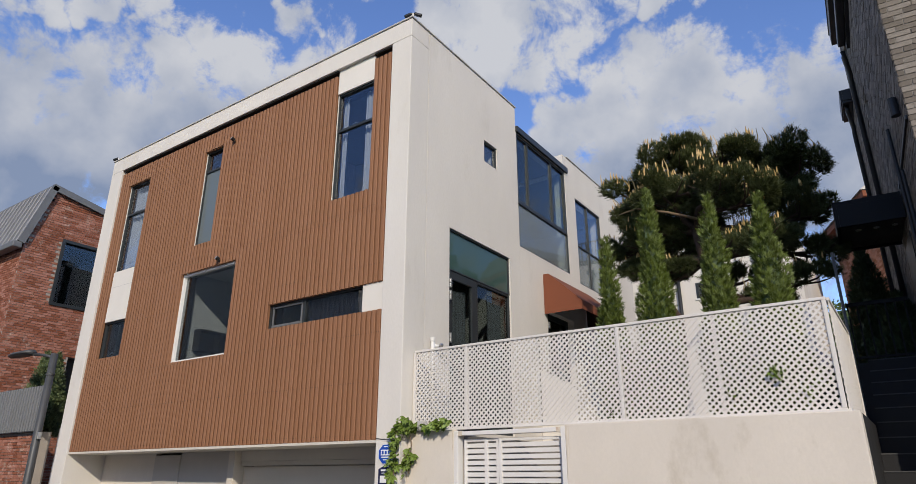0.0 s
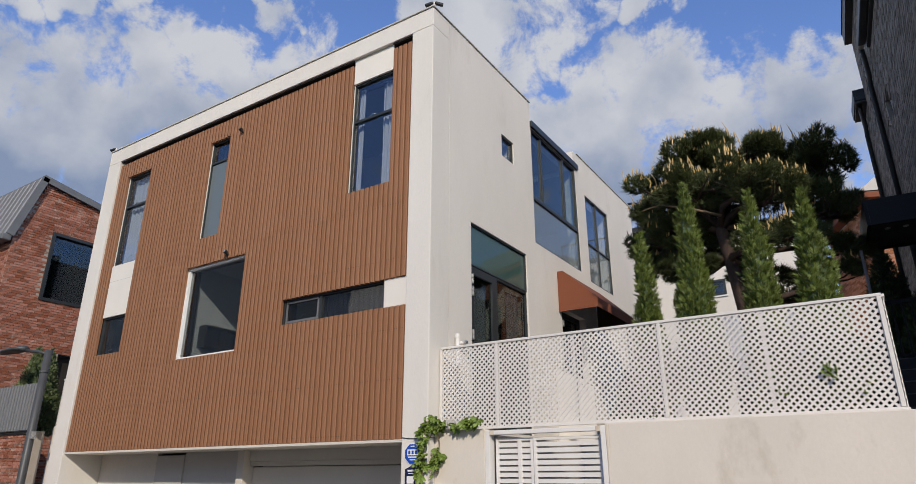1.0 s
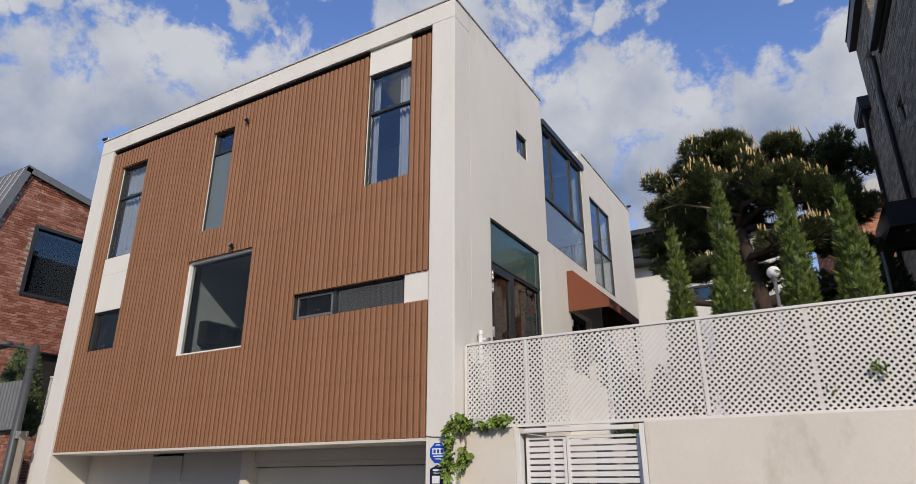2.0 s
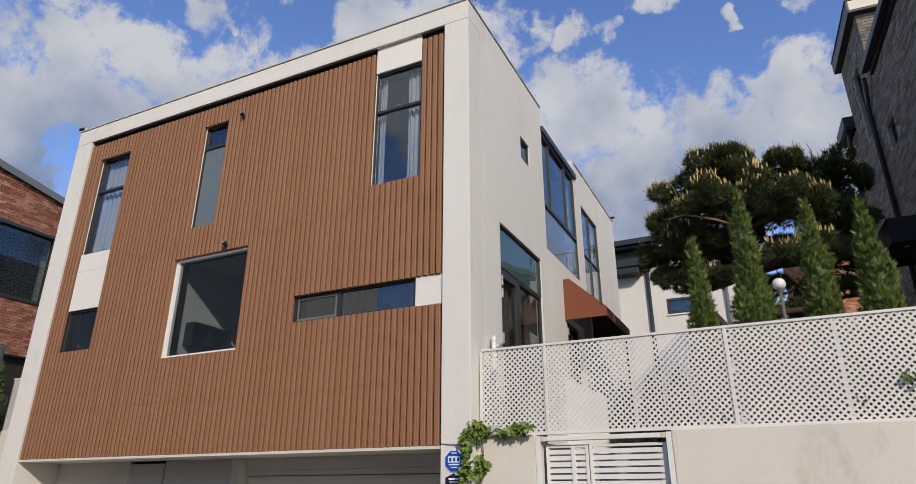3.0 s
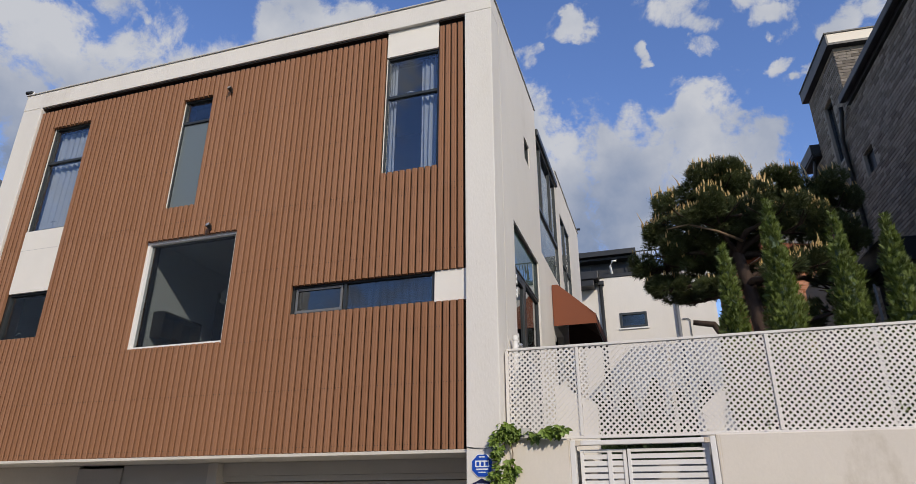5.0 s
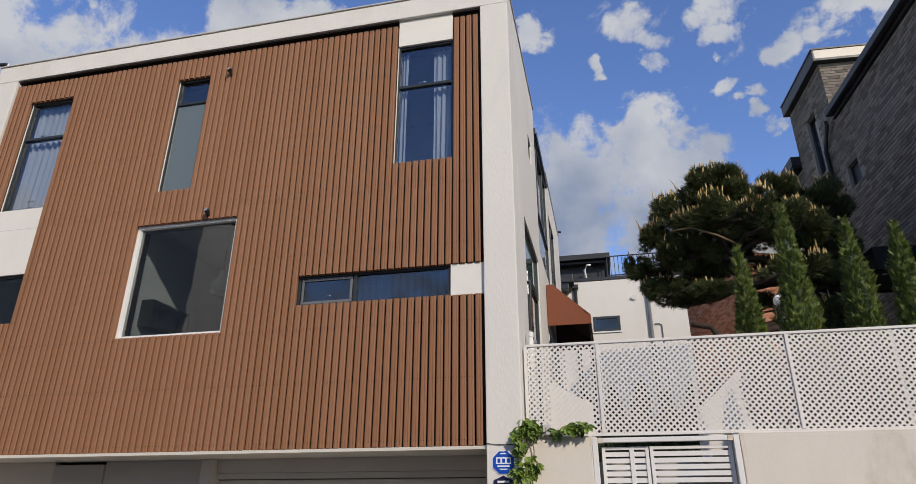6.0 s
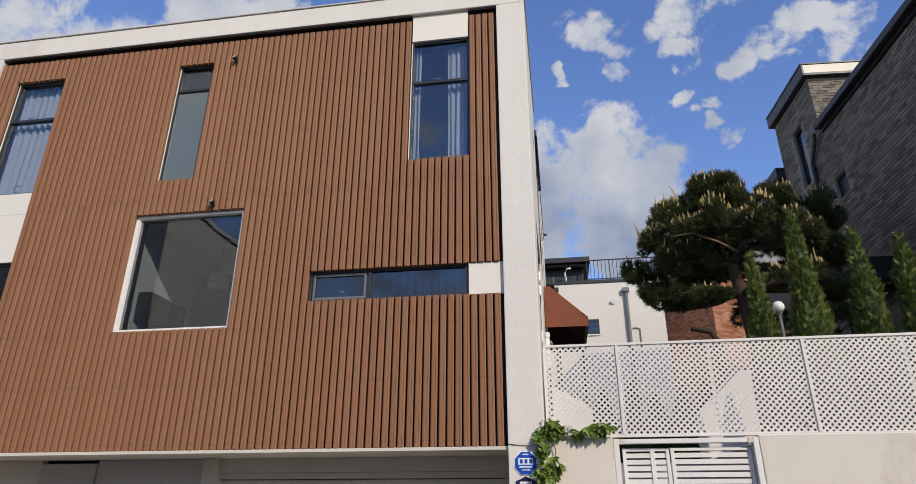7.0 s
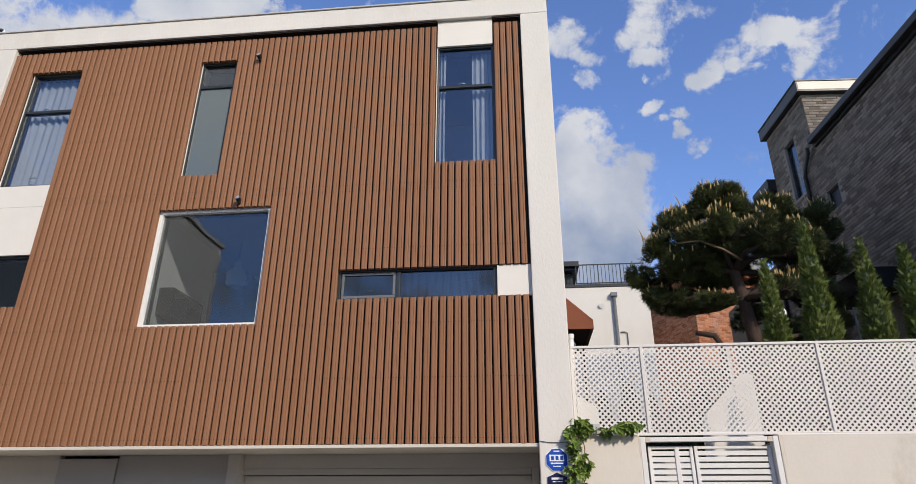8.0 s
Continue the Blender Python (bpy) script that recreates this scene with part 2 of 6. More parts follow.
# dark wood, also the near-black of unlit interiors behind openings
DARK_WOOD_GLOOM = mat("dark_wood_and_gloom", (0.03, 0.025, 0.02), 0.5, vary=0.2, scale=3)
ASPHALT = mat("worn_concrete_paving", (0.15, 0.142, 0.13), 0.9, vary=0.2, scale=1.5, fine=120, bump=0.5)
PAVING = mat("terrace_paving", (0.32, 0.30, 0.27), 0.85, vary=0.12, scale=2)
SOIL = mat("ground_soil", (0.12, 0.11, 0.07), 0.95, vary=0.25, scale=0.8)
BRICK_DARK = mat("dark_brick", (0.185, 0.158, 0.128), 0.85, vary=0.22, scale=9, fine=60, bump=0.6, depth=0.006, rnd=0.38)
MORTAR_DARK = mat("dark_mortar", (0.27, 0.245, 0.21), 0.95, vary=0.1, scale=6, fine=80, bump=0.4)
BRICK_RED = mat("red_brick", (0.30, 0.115, 0.07), 0.85, vary=0.22, scale=7, fine=60, bump=0.5, depth=0.006, rnd=0.35,
                other=(0.46, 0.34, 0.27), other_at=(0.56, 0.72))
MORTAR_RED = mat("grey_mortar", (0.36, 0.32, 0.28), 0.95, vary=0.1, scale=6, fine=80, bump=0.4)
BRICK_ORANGE = mat("orange_brick", (0.36, 0.15, 0.075), 0.85, vary=0.2, scale=7, fine=60, bump=0.5, depth=0.006, rnd=0.3)
# shade of the passage is put into these stair colours
STAIR_SHADED = mat("shaded_stair_stone", (0.018, 0.018, 0.019), 0.8, vary=0.15, scale=4)
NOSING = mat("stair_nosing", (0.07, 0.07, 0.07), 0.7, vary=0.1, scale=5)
BARK = mat("pine_bark", (0.06, 0.038, 0.028), 0.9, vary=0.35, scale=9, fine=50, bump=0.9, depth=0.015, stretch=(1, 1, 0.5))
TWIG = mat("pale_twig", (0.19, 0.135, 0.085), 0.9, vary=0.2, scale=9)
NEEDLE = mat("pine_needle", (0.066, 0.082, 0.024), 0.55, vary=0.25, scale=3, bump=0, rnd=0.35)
CANDLE = mat("pine_candle", (0.58, 0.40, 0.16), 0.7, vary=0.2, scale=9, bump=0, rnd=0.25)
THUJA = mat("thuja_leaf", (0.115, 0.155, 0.024), 0.6, vary=0.3, scale=6, bump=0, rnd=0.5)
JUNIPER = mat("juniper_leaf", (0.13, 0.17, 0.07), 0.65, vary=0.3, scale=4, bump=0, rnd=0.35)
VINE_LEAF = mat("vine_leaf", (0.17, 0.245, 0.045), 0.5, vary=0.2, scale=12, bump=0.1, rnd=0.3)
WOODS = mat("woods_leaf", (0.07, 0.11, 0.035), 0.8, vary=0.4, scale=0.8, bump=0, rnd=0.35)
# shrub leaf colour, also the shaded inside of the thujas
SHRUB = mat("shrub_leaf_and_core_shade", (0.04, 0.07, 0.025), 0.7, vary=0.3, scale=4, bump=0, rnd=0.35)
SIGN_BLUE = mat("sign_blue", (0.01, 0.07, 0.42), 0.35, vary=0.03, scale=8, bump=0)
SIGN_NAVY = mat("sign_navy", (0.012, 0.016, 0.06), 0.35, vary=0.03, scale=8, bump=0)
SIGN_WHITE = mat("sign_white", (0.8, 0.8, 0.8), 0.4, vary=0.02, scale=8, bump=0)
PIPE_WHITE = mat("white_pipe", (0.72, 0.71, 0.68), 0.5, vary=0.06, scale=6, bump=0.03)
BOX_GREY = mat("grey_box", (0.50, 0.48, 0.45), 0.5, vary=0.05, scale=6, bump=0.03)
GLASS = glass_mat("window_glass", (0.72, 0.77, 0.81), 1.85)
GLASS_TINT = glass_mat("tinted_glass", (0.50, 0.54, 0.56), 1.85)
GLASS_DARK = glass_mat("dark_glass", (0.55, 0.63, 0.63), 1.7)
GLASS_DOOR = glass_mat("door_glass", (0.30, 0.34, 0.35), 1.45)
GLASS_FROST = glass_mat("frosted_glass", (0.7, 0.75, 0.78), 1.55, veil=0.75, veil_col=(0.15, 0.18, 0.19))
GLASS_GREEN = glass_mat("green_glass", (0.25, 0.40, 0.38), 1.6, veil=0.8, veil_col=(0.062, 0.112, 0.10))
GLASS_FILM = glass_mat("filmed_glass", (0.6, 0.7, 0.74), 1.6, veil=0.35, veil_col=(0.30, 0.33, 0.34))


# ---------- mesh helpers ----------
def obj(name, bm, material, smooth=False):
    me = bpy.data.meshes.new(name)
    bm.to_mesh(me)
    bm.free()
    me.materials.append(material)
    if smooth:
        me.polygons.foreach_set("use_smooth", [True] * len(me.polygons))
    return new(name, me)


def raw(name, verts, faces, material):
    me = bpy.data.meshes.new(name)
    me.from_pydata([tuple(v) for v in verts], [], [tuple(f) for f in faces])
    me.materials.append(material)
    return new(name, me)


def base_of(p):
    v = Vector(p.location)
    while p.parent:
        p = p.parent
        v = v + p.location
    return v


def child(ob, parent, label=""):
    """Hangs an object whose mesh is in world coordinates under a thing or part."""
    ob.parent = parent
    root = parent
    while root.parent:
        root = root.parent
    if root is parent:
        ob.matrix_parent_inverse = root.matrix_basis.inverted()
    if label:
        tagged(ob, label)
    return ob


def part(name, bm, material, parent, label="", smooth=False):
    return child(obj(name, bm, material, smooth), parent, label)


def thing(name, at, label, category, group="", kind=""):
    return tagged(place(new(name), at), label, category, group, kind)


def place(ob, at):
    ob.location = at
    ob.empty_display_size = 0.2
    return ob


def box(bm, x0, x1, y0, y1, z0, z1, bevel=0.0, m=None):
    lo, hi = (min(x0, x1), min(y0, y1), min(z0, z1)), (max(x0, x1), max(y0, y1), max(z0, z1))
    vs = [bm.verts.new((hi[0] if i & 1 else lo[0], hi[1] if i & 2 else lo[1], hi[2] if i & 4 else lo[2])) for i in range(8)]
    fs = [bm.faces.new([vs[i] for i in f]) for f in ((0, 2, 3, 1), (4, 5, 7, 6), (0, 1, 5, 4), (2, 6, 7, 3), (0, 4, 6, 2), (1, 3, 7, 5))]
    if bevel:
        r = bmesh.ops.bevel(bm, geom=list({e for f in fs for e in f.edges}), offset=bevel, segments=2, profile=0.6, affect="EDGES")
        vs = r["verts"] + [v for v in vs if v.is_valid]
    if m is not None:
        bmesh.ops.transform(bm, matrix=m, verts=list({v for v in vs if v.is_valid}))
    return bm


def boxes(*rows, bevel=0.0, m=None):
    bm = bmesh.new()
    for r in rows:
        box(bm, *r, bevel=bevel, m=m)
    return bm


def tube(bm, pts, radii, sides=8, caps=True):
    """A tapered tube along points."""
    pts = [Vector(p) for p in pts]
    if isinstance(radii, (int, float)):
        radii = [radii] * len(pts)
    rings = []
    for i, p in enumerate(pts):
        d = (pts[min(i + 1, len(pts) - 1)] - pts[max(i - 1, 0)]).normalized()
        ref = Vector((0, 0, 1)) if abs(d.z) < 0.9 else Vector((1, 0, 0))
        a = d.cross(ref).normalized()
        b = d.cross(a)
        rings.append([bm.verts.new(p + (a * math.cos(t) + b * math.sin(t)) * radii[i]) for t in (2 * math.pi * k / sides for k in range(sides))])
    for r, s in zip(rings, rings[1:]):
        for k in range(sides):
            bm.faces.new((r[k], r[(k + 1) % sides], s[(k + 1) % sides], s[k]))
    if caps:
        bm.faces.new(rings[0][::-1])
        bm.faces.new(rings[-1])
    return bm


def prism(bm, poly, axis, a, b):
    """A polygon of (u, v) pushed along an axis from a to b. axis 'y': u=x, v=z; 'x': u=y, v=z; 'z': u=x, v=y."""
    def at(u, v, w):
        return {"y": (u, w, v), "x": (w, u, v), "z": (u, v, w)}[axis]
    lo = [bm.verts.new(at(u, v, a)) for u, v in poly]
    hi = [bm.verts.new(at(u, v, b)) for u, v in poly]
    k = len(poly)
    bm.faces.new(lo)
    bm.faces.new(hi[::-1])
    for i in range(k):
        bm.faces.new((lo[i], hi[i], hi[(i + 1) % k], lo[(i + 1) % k]))
    bmesh.ops.recalc_face_normals(bm, faces=bm.faces[:])
    return bm


def wall_cells(u0, u1, z0, z1, holes):
    """The rectangle cut into boxes round its openings."""
    us = sorted({u0, u1, *(h[0] for h in holes), *(h[1] for h in holes)})
    out = []
    for a, b in zip(us, us[1:]):
        mid = (a + b) / 2
        gaps = sorted((h[2], h[3]) for h in holes if h[0] < mid < h[1])
        z = z0
        for g0, g1 in gaps:
            if g0 > z:
                out.append((a, b, z, g0))
            z = max(z, g1)
        if z < z1:
            out.append((a, b, z, z1))
    return out


def wall(name, axis, at0, at1, u0, u1, z0, z1, holes, material, parent=None, label=""):
    bm = bmesh.new()
    for a, b, c, d in wall_cells(u0, u1, z0, z1, holes):
        if axis == "y":
            box(bm, a, b, at0, at1, c, d)
        else:
            box(bm, at0, at1, a, b, c, d)
    bmesh.ops.remove_doubles(bm, verts=bm.verts[:], dist=0.0005)
    ob = obj(name, bm, material)
    return child(ob, parent, label) if parent else ob


def oriented(axis, plane):
    """A function from (u, depth inwards, z) to box rows, for a window in a wall facing -y or +x."""
    if axis == "y":
        return lambda u0, u1, d0, d1, z0, z1: (u0, u1, plane + d0, plane + d1, z0, z1)
    return lambda u0, u1, d0, d1, z0, z1: (plane - d1, plane - d0, u0, u1, z0, z1)


def window(name, axis, plane, u0, u1, z0, z1, parent, label, splits=(), vsplits=(), bar=0.045, depth=0.09, glass=GLASS, frame_mat=FRAME_DARK, glasses=None, inset=0.03):
    """A fixed or casement window: outer frame, cross bars, a pane for each light."""
    o = oriented(axis, plane)
    win = child(new(name), parent, label)
    e = 0.002
    bars = [(u0, u0 + bar, z0 + bar, z1 - bar), (u1 - bar, u1, z0 + bar, z1 - bar), (u0, u1, z0, z0 + bar), (u0, u1, z1 - bar, z1)]
    for a, b, c, d in bars:
        part("frame_bar", boxes(o(a, b, 0, depth, c, d), bevel=0.004), frame_mat, win)
    zs = [z0 + bar, *splits, z1 - bar]
    us = [u0 + bar, *vsplits, u1 - bar]
    for s in splits:
        part("transom_bar", boxes(o(u0 + bar + e, u1 - bar - e, 0.004, depth - 0.004, s - bar * 0.45, s + bar * 0.45), bevel=0.004), frame_mat, win)
    for s in vsplits:
        part("mullion", boxes(o(s - bar * 0.45, s + bar * 0.45, 0.002, depth - 0.002, z0 + bar + e, z1 - bar - e), bevel=0.004), frame_mat, win)
    k = 0
    for a, b in zip(us, us[1:]):
        for c, d in zip(zs, zs[1:]):
            g = glasses[k] if glasses else glass
            pane = part("pane", boxes(o(a, b, inset, inset + 0.008, c, d)), g, win)
            pane.visible_shadow = False
            k += 1
    return win


def curtain(axis, plane, u0, u1, z0, z1, folds, label, amp=0.03, cloth_mat=CURTAIN):
    """A hanging curtain with uneven folds behind a window."""
    bm = bmesh.new()
    cols, rows = folds * 8, 5
    rng = random.Random(int(abs(u0 * 1000 + z0 * 10)))
    ph = [rng.uniform(0.6, 1.3) for _ in range(folds + 2)]
    grid = []
    for j in range(rows + 1):
        z = z0 + (z1 - z0) * j / rows
        line = []
        for i in range(cols + 1):
            f = i / cols
            a = amp * ph[int(f * folds)] * (1.15 - 0.4 * j / rows)
            d = a * math.sin(2 * math.pi * f * folds) + 0.3 * a * math.sin(2 * math.pi * f * folds * 2.3)
            u = u0 + (u1 - u0) * f + 0.006 * math.sin(9 * f + j)
            line.append(bm.verts.new((u, plane + d, z) if axis == "y" else (plane - d, u, z)))
        grid.append(line)
    for r, s in zip(grid, grid[1:]):
        for i in range(cols):
            bm.faces.new((r[i], r[i + 1], s[i + 1], s[i]))
    th = thing("curtain", ((u0 + u1) / 2, plane, z0) if axis == "y" else (plane, (u0 + u1) / 2, z0), label, "curtain", "curtains behind the windows")
    part("cloth", bm, cloth_mat, th, smooth=True)
    rod = bmesh.new()
    if axis == "y":
        tube(rod, [(u0 - 0.03, plane, z1), (u1 + 0.03, plane, z1)], 0.01)
    else:
        tube(rod, [(plane, u0 - 0.03, z1), (plane, u1 + 0.03, z1)], 0.01)
    part("curtain_rod", rod, STEEL_DARK, th)
    return th


# ---------- ground ----------
def ground():
    """One sheet: the street falls towards the west; flat beyond."""
    bm = bmesh.new()
    xs, ys = [-900, -60, -20, -6, 0, 6, 60, 900], [-900, -40, 0, 6.3, 40, 900]
    hz = {-900: -0.6, -60: -0.6, -20: -0.5, -6: -0.05, 0: 0.25, 6: 0.4, 60: 0.6, 900: 0.6}
    g = [[bm.verts.new((x, y, hz[x])) for x in xs] for y in ys]
    for r, s in zip(g, g[1:]):
        for i in range(len(xs) - 1):
            bm.faces.new((r[i], r[i + 1], s[i + 1], s[i]))
    tagged(obj("ground", bm, ASPHALT), "worn grey concrete street sloping gently along the house", "ground", kind="structure")


ground()
tagged(obj("terrace", boxes((-5.2, -4.56, 6.722, 11.0, -0.4, 2.33), (-4.56, -3.08, 9.4, 11.0, -0.4, 2.33), (-3.08, -0.63, 6.722, 11.0, -0.4, 2.33), (-5.2, -0.63, 11.0, 40.0, -0.4, 2.33)), PAVING), "raised paved garden terrace behind the retaining wall", "terrace", kind="structure")

# plain houses across the street, behind the camera
for x0, x1, h in ((-60.0, -21.4, 14.6), (-20.8, -9.0, 6.5), (-8.0, 14.0, 6.0)):
    s = thing("street_house", ((x0 + x1) / 2, -12.0, -0.5), "plain rendered house across the street", "house", "houses across the street")
    part("house_body", boxes((x0, x1, -16.0, -9.5, -0.6, h), bevel=0.03), GREY_PANEL, s)
    part("parapet", boxes((x0 - 0.1, x1 + 0.1, -16.1, -9.4, h + 0.002, h + 0.25), bevel=0.03), STEEL_GREY, s)

# ---------- the white house with brown cladding ----------
FX0, FX1, SX = -13.72, -5.22, -5.22        # west end, east corner, side wall
FY = 6.36                                   # front of the white frame
CX0, CX1, CZ0, CZ1 = -13.29, -5.60, 2.30, 8.15
W1 = (-12.92, -12.11, 5.765, 7.69)
W4 = (-12.92, -12.11, 4.00, 4.72)
W2 = (-10.26, -9.74, 5.785, 7.69)
W3 = (-6.785, -5.998, 5.805, 7.70)
BIG = (-10.45, -8.925, 3.695, 5.28)
SLIT = (-7.95, -6.01, 3.972, 4.355)
WHITE_A = (-12.92, -12.11, 4.72, 5.765)
WHITE_B = (-6.785, -5.998, 7.70, 8.15)
WHITE_C = (-6.01, -5.60, 3.965, 4.36)
LAP = 0.02                                  # window frames reach this far behind the slats


def lapped(h):
    return (h[0] - LAP, h[1] + LAP, h[2] - LAP, h[3] + LAP)


FRONT_HOLES = [W1, W4, W2, W3, BIG, SLIT]
house = thing("house", (-9.4, 8.0, 0.0), "white plastered modern house with brown slat cladding on its front", "house")

# front: frame of corner pillars and top beam, inner wall with openings
part("corner_pillar", boxes((CX1, SX, FY, 6.80, 0.0, 8.15), bevel=0.012), PLASTER, house)
part("corner_pillar", boxes((FX0, CX0, FY, 7.6, -0.6, 8.15), bevel=0.012), PLASTER, house)
part("top_beam", boxes((FX0, SX, FY, 6.80, 8.152, 8.47), bevel=0.012), PLASTER, house)
part("coping", boxes((FX0 - 0.015, SX + 0.02, FY - 0.02, 9.50, 8.472, 8.495), bevel=0.006), BOX_GREY, house, "thin metal roof edge flashing")
wall("front_wall", "y", 6.47, 6.72, CX0 + 0.002, CX1 - 0.002, 2.32, 8.148, [lapped(h) for h in (W1, W2, W3, W4, BIG)] + [(SLIT[0] - LAP, SLIT[1], SLIT[2] - LAP, SLIT[3] + LAP)], CLAD_BACK, house)
# side wall with its openings, then the lower rear part
DOOR = (7.37, 9.13, 2.45, 5.35)
SQ = (8.37, 8.79, 6.87, 7.28)
GLZ = (9.50, 11.56, 5.68, 7.95)
ENTRY = (10.45, 11.55, 2.45, 4.72)
G2 = (12.02, 13.36, 5.60, 7.53)
wall("side_wall", "x", SX - 0.25, SX, 6.802, 9.48, 0.0, 8.47, [DOOR, SQ], PLASTER, house)
wall("side_wall", "x", SX - 0.25, SX, 9.482, 11.70, 0.0, 7.96, [GLZ, ENTRY], PLASTER, house)
wall("side_wall", "x", SX - 0.25, SX, 11.702, 15.2, 0.0, 8.36, [G2], PLASTER, house)
part("rear_step_wall", boxes((-10.0, SX - 0.002, 11.5, 11.698, 7.96, 8.36)), PLASTER, house)
part("main_end_wall", boxes((FX0, SX - 0.252, 9.25, 9.478, 2.3, 8.47)), PLASTER, house)
part("rear_wall", boxes((FX0, SX - 0.252, 15.0, 15.2, 0.0, 8.36)), PLASTER, house)
part("west_wall", boxes((FX0, FX0 + 0.25, 7.602, 15.0, -0.6, 8.36)), PLASTER, house)
part("west_wall", boxes((FX0, FX0 + 0.25, 6.802, 7.6, 8.15, 8.36)), PLASTER, house)
part("roof", boxes((FX0 + 0.26, SX - 0.26, 6.74, 9.24, 8.25, 8.44)), STEEL_GREY, house)
part("roof", boxes((FX0 + 0.26, SX - 0.26, 9.5, 14.99, 7.98, 8.10)), STEEL_GREY, house)
part("coping", boxes((-10.0, SX + 0.02, 11.68, 15.22, 8.362, 8.385), bevel=0.006), BOX_GREY, house, "thin metal roof edge flashing")
part("floor_slab", boxes((CX0 + 0.002, SX - 0.252, 6.73, 9.24, 2.32, 2.62)), ROOM_FLOOR, house)
part("floor_slab", boxes((CX0 + 0.002, SX - 0.252, 6.73, 9.24, 5.40, 5.66)), ROOM, house)
part("floor_slab", boxes((-10.0, SX - 0.252, 9.49, 14.99, 5.30, 5.55)), ROOM, house)
part("floor_slab", boxes((-10.0, SX - 0.252, 9.49, 14.99, 2.10, 2.40)), ROOM_FLOOR, house)
part("partition", boxes((-10.62, -10.50, 6.73, 9.24, 2.63, 5.39)), ROOM, house)
part("partition", boxes((-8.55, -8.43, 6.73, 9.24, 2.63, 5.39)), ROOM, house)
part("partition", boxes((-9.2, -9.08, 6.73, 9.24, 5.67, 8.24)), ROOM, house)
part("partition", boxes((-11.6, -11.48, 6.73, 9.24, 5.67, 8.24)), ROOM, house)
part("roof_glazing_beam", boxes((SX - 0.16, SX + 0.045, 9.484, 11.66, 7.955, 8.08), bevel=0.01), FRAME_DARK, house, "dark metal eave beam above the glazing")

# white infill panels between the windows
for r in (WHITE_A, WHITE_B, WHITE_C):
    part("infill_panel", boxes((r[0] + 0.003, r[1] - 0.003, 6.418, 6.452, r[2] + 0.003, r[3] - 0.003), bevel=0.004), PANEL_WHITE, house, "plain white wall panel")
part("panel_joint", boxes((WHITE_A[0] + 0.01, WHITE_A[1] - 0.01, 6.4165, 6.419, 5.43, 5.436)), BOX_GREY, house)

# soffit and recessed ground floor with the garage
part("soffit", boxes((CX0 + 0.002, CX1 - 0.002, 6.395, 7.30, 2.262, 2.298), bevel=0.004), SOFFIT, house, "pale painted soffit under the cladding")
part("garage_lintel", boxes((-9.15, CX1 - 0.002, 7.12, 7.30, 2.10, 2.26), (-9.15, CX1 - 0.09, 7.145, 7.30, 2.03, 2.098)), SOFFIT, house)
part("garage_pier", boxes((-9.30, -9.152, 7.0, 7.40, -0.3, 2.26), bevel=0.008), PLASTER_OLD, house)
part("garage_jamb", boxes((CX1 - 0.085, CX1 - 0.004, 7.14, 7.30, -0.2, 2.098)), SOFFIT, house)
for i in range(5):
    part("garage_door_panel", boxes((-9.148, CX1 - 0.088, 7.20, 7.235, 2.02 - 0.46 * (i + 1) + 0.004, 2.02 - 0.46 * i), bevel=0.005), GARAGE, house)
xs = [CX0 + 0.005, -11.52, -10.75, -9.305]
for i, (a, b) in enumerate(zip(xs, xs[1:])):
    part("lower_wall_panel", boxes((a, b - 0.012, 7.10 if i != 1 else 7.08, 7.2, -0.5, 2.26 if i != 1 else 2.22), bevel=0.004), PLASTER_OLD if i == 0 else GREY_PANEL, house)
part("ground_floor_back", boxes((CX0 + 0.002, SX - 0.252, 7.42, 7.5, -0.5, 2.26)), GREY_PANEL, house)

# cladding: one board beside the other, cut where windows and panels interrupt
PITCH, BOARD = 0.089, 0.0715
JOINT = 5.47


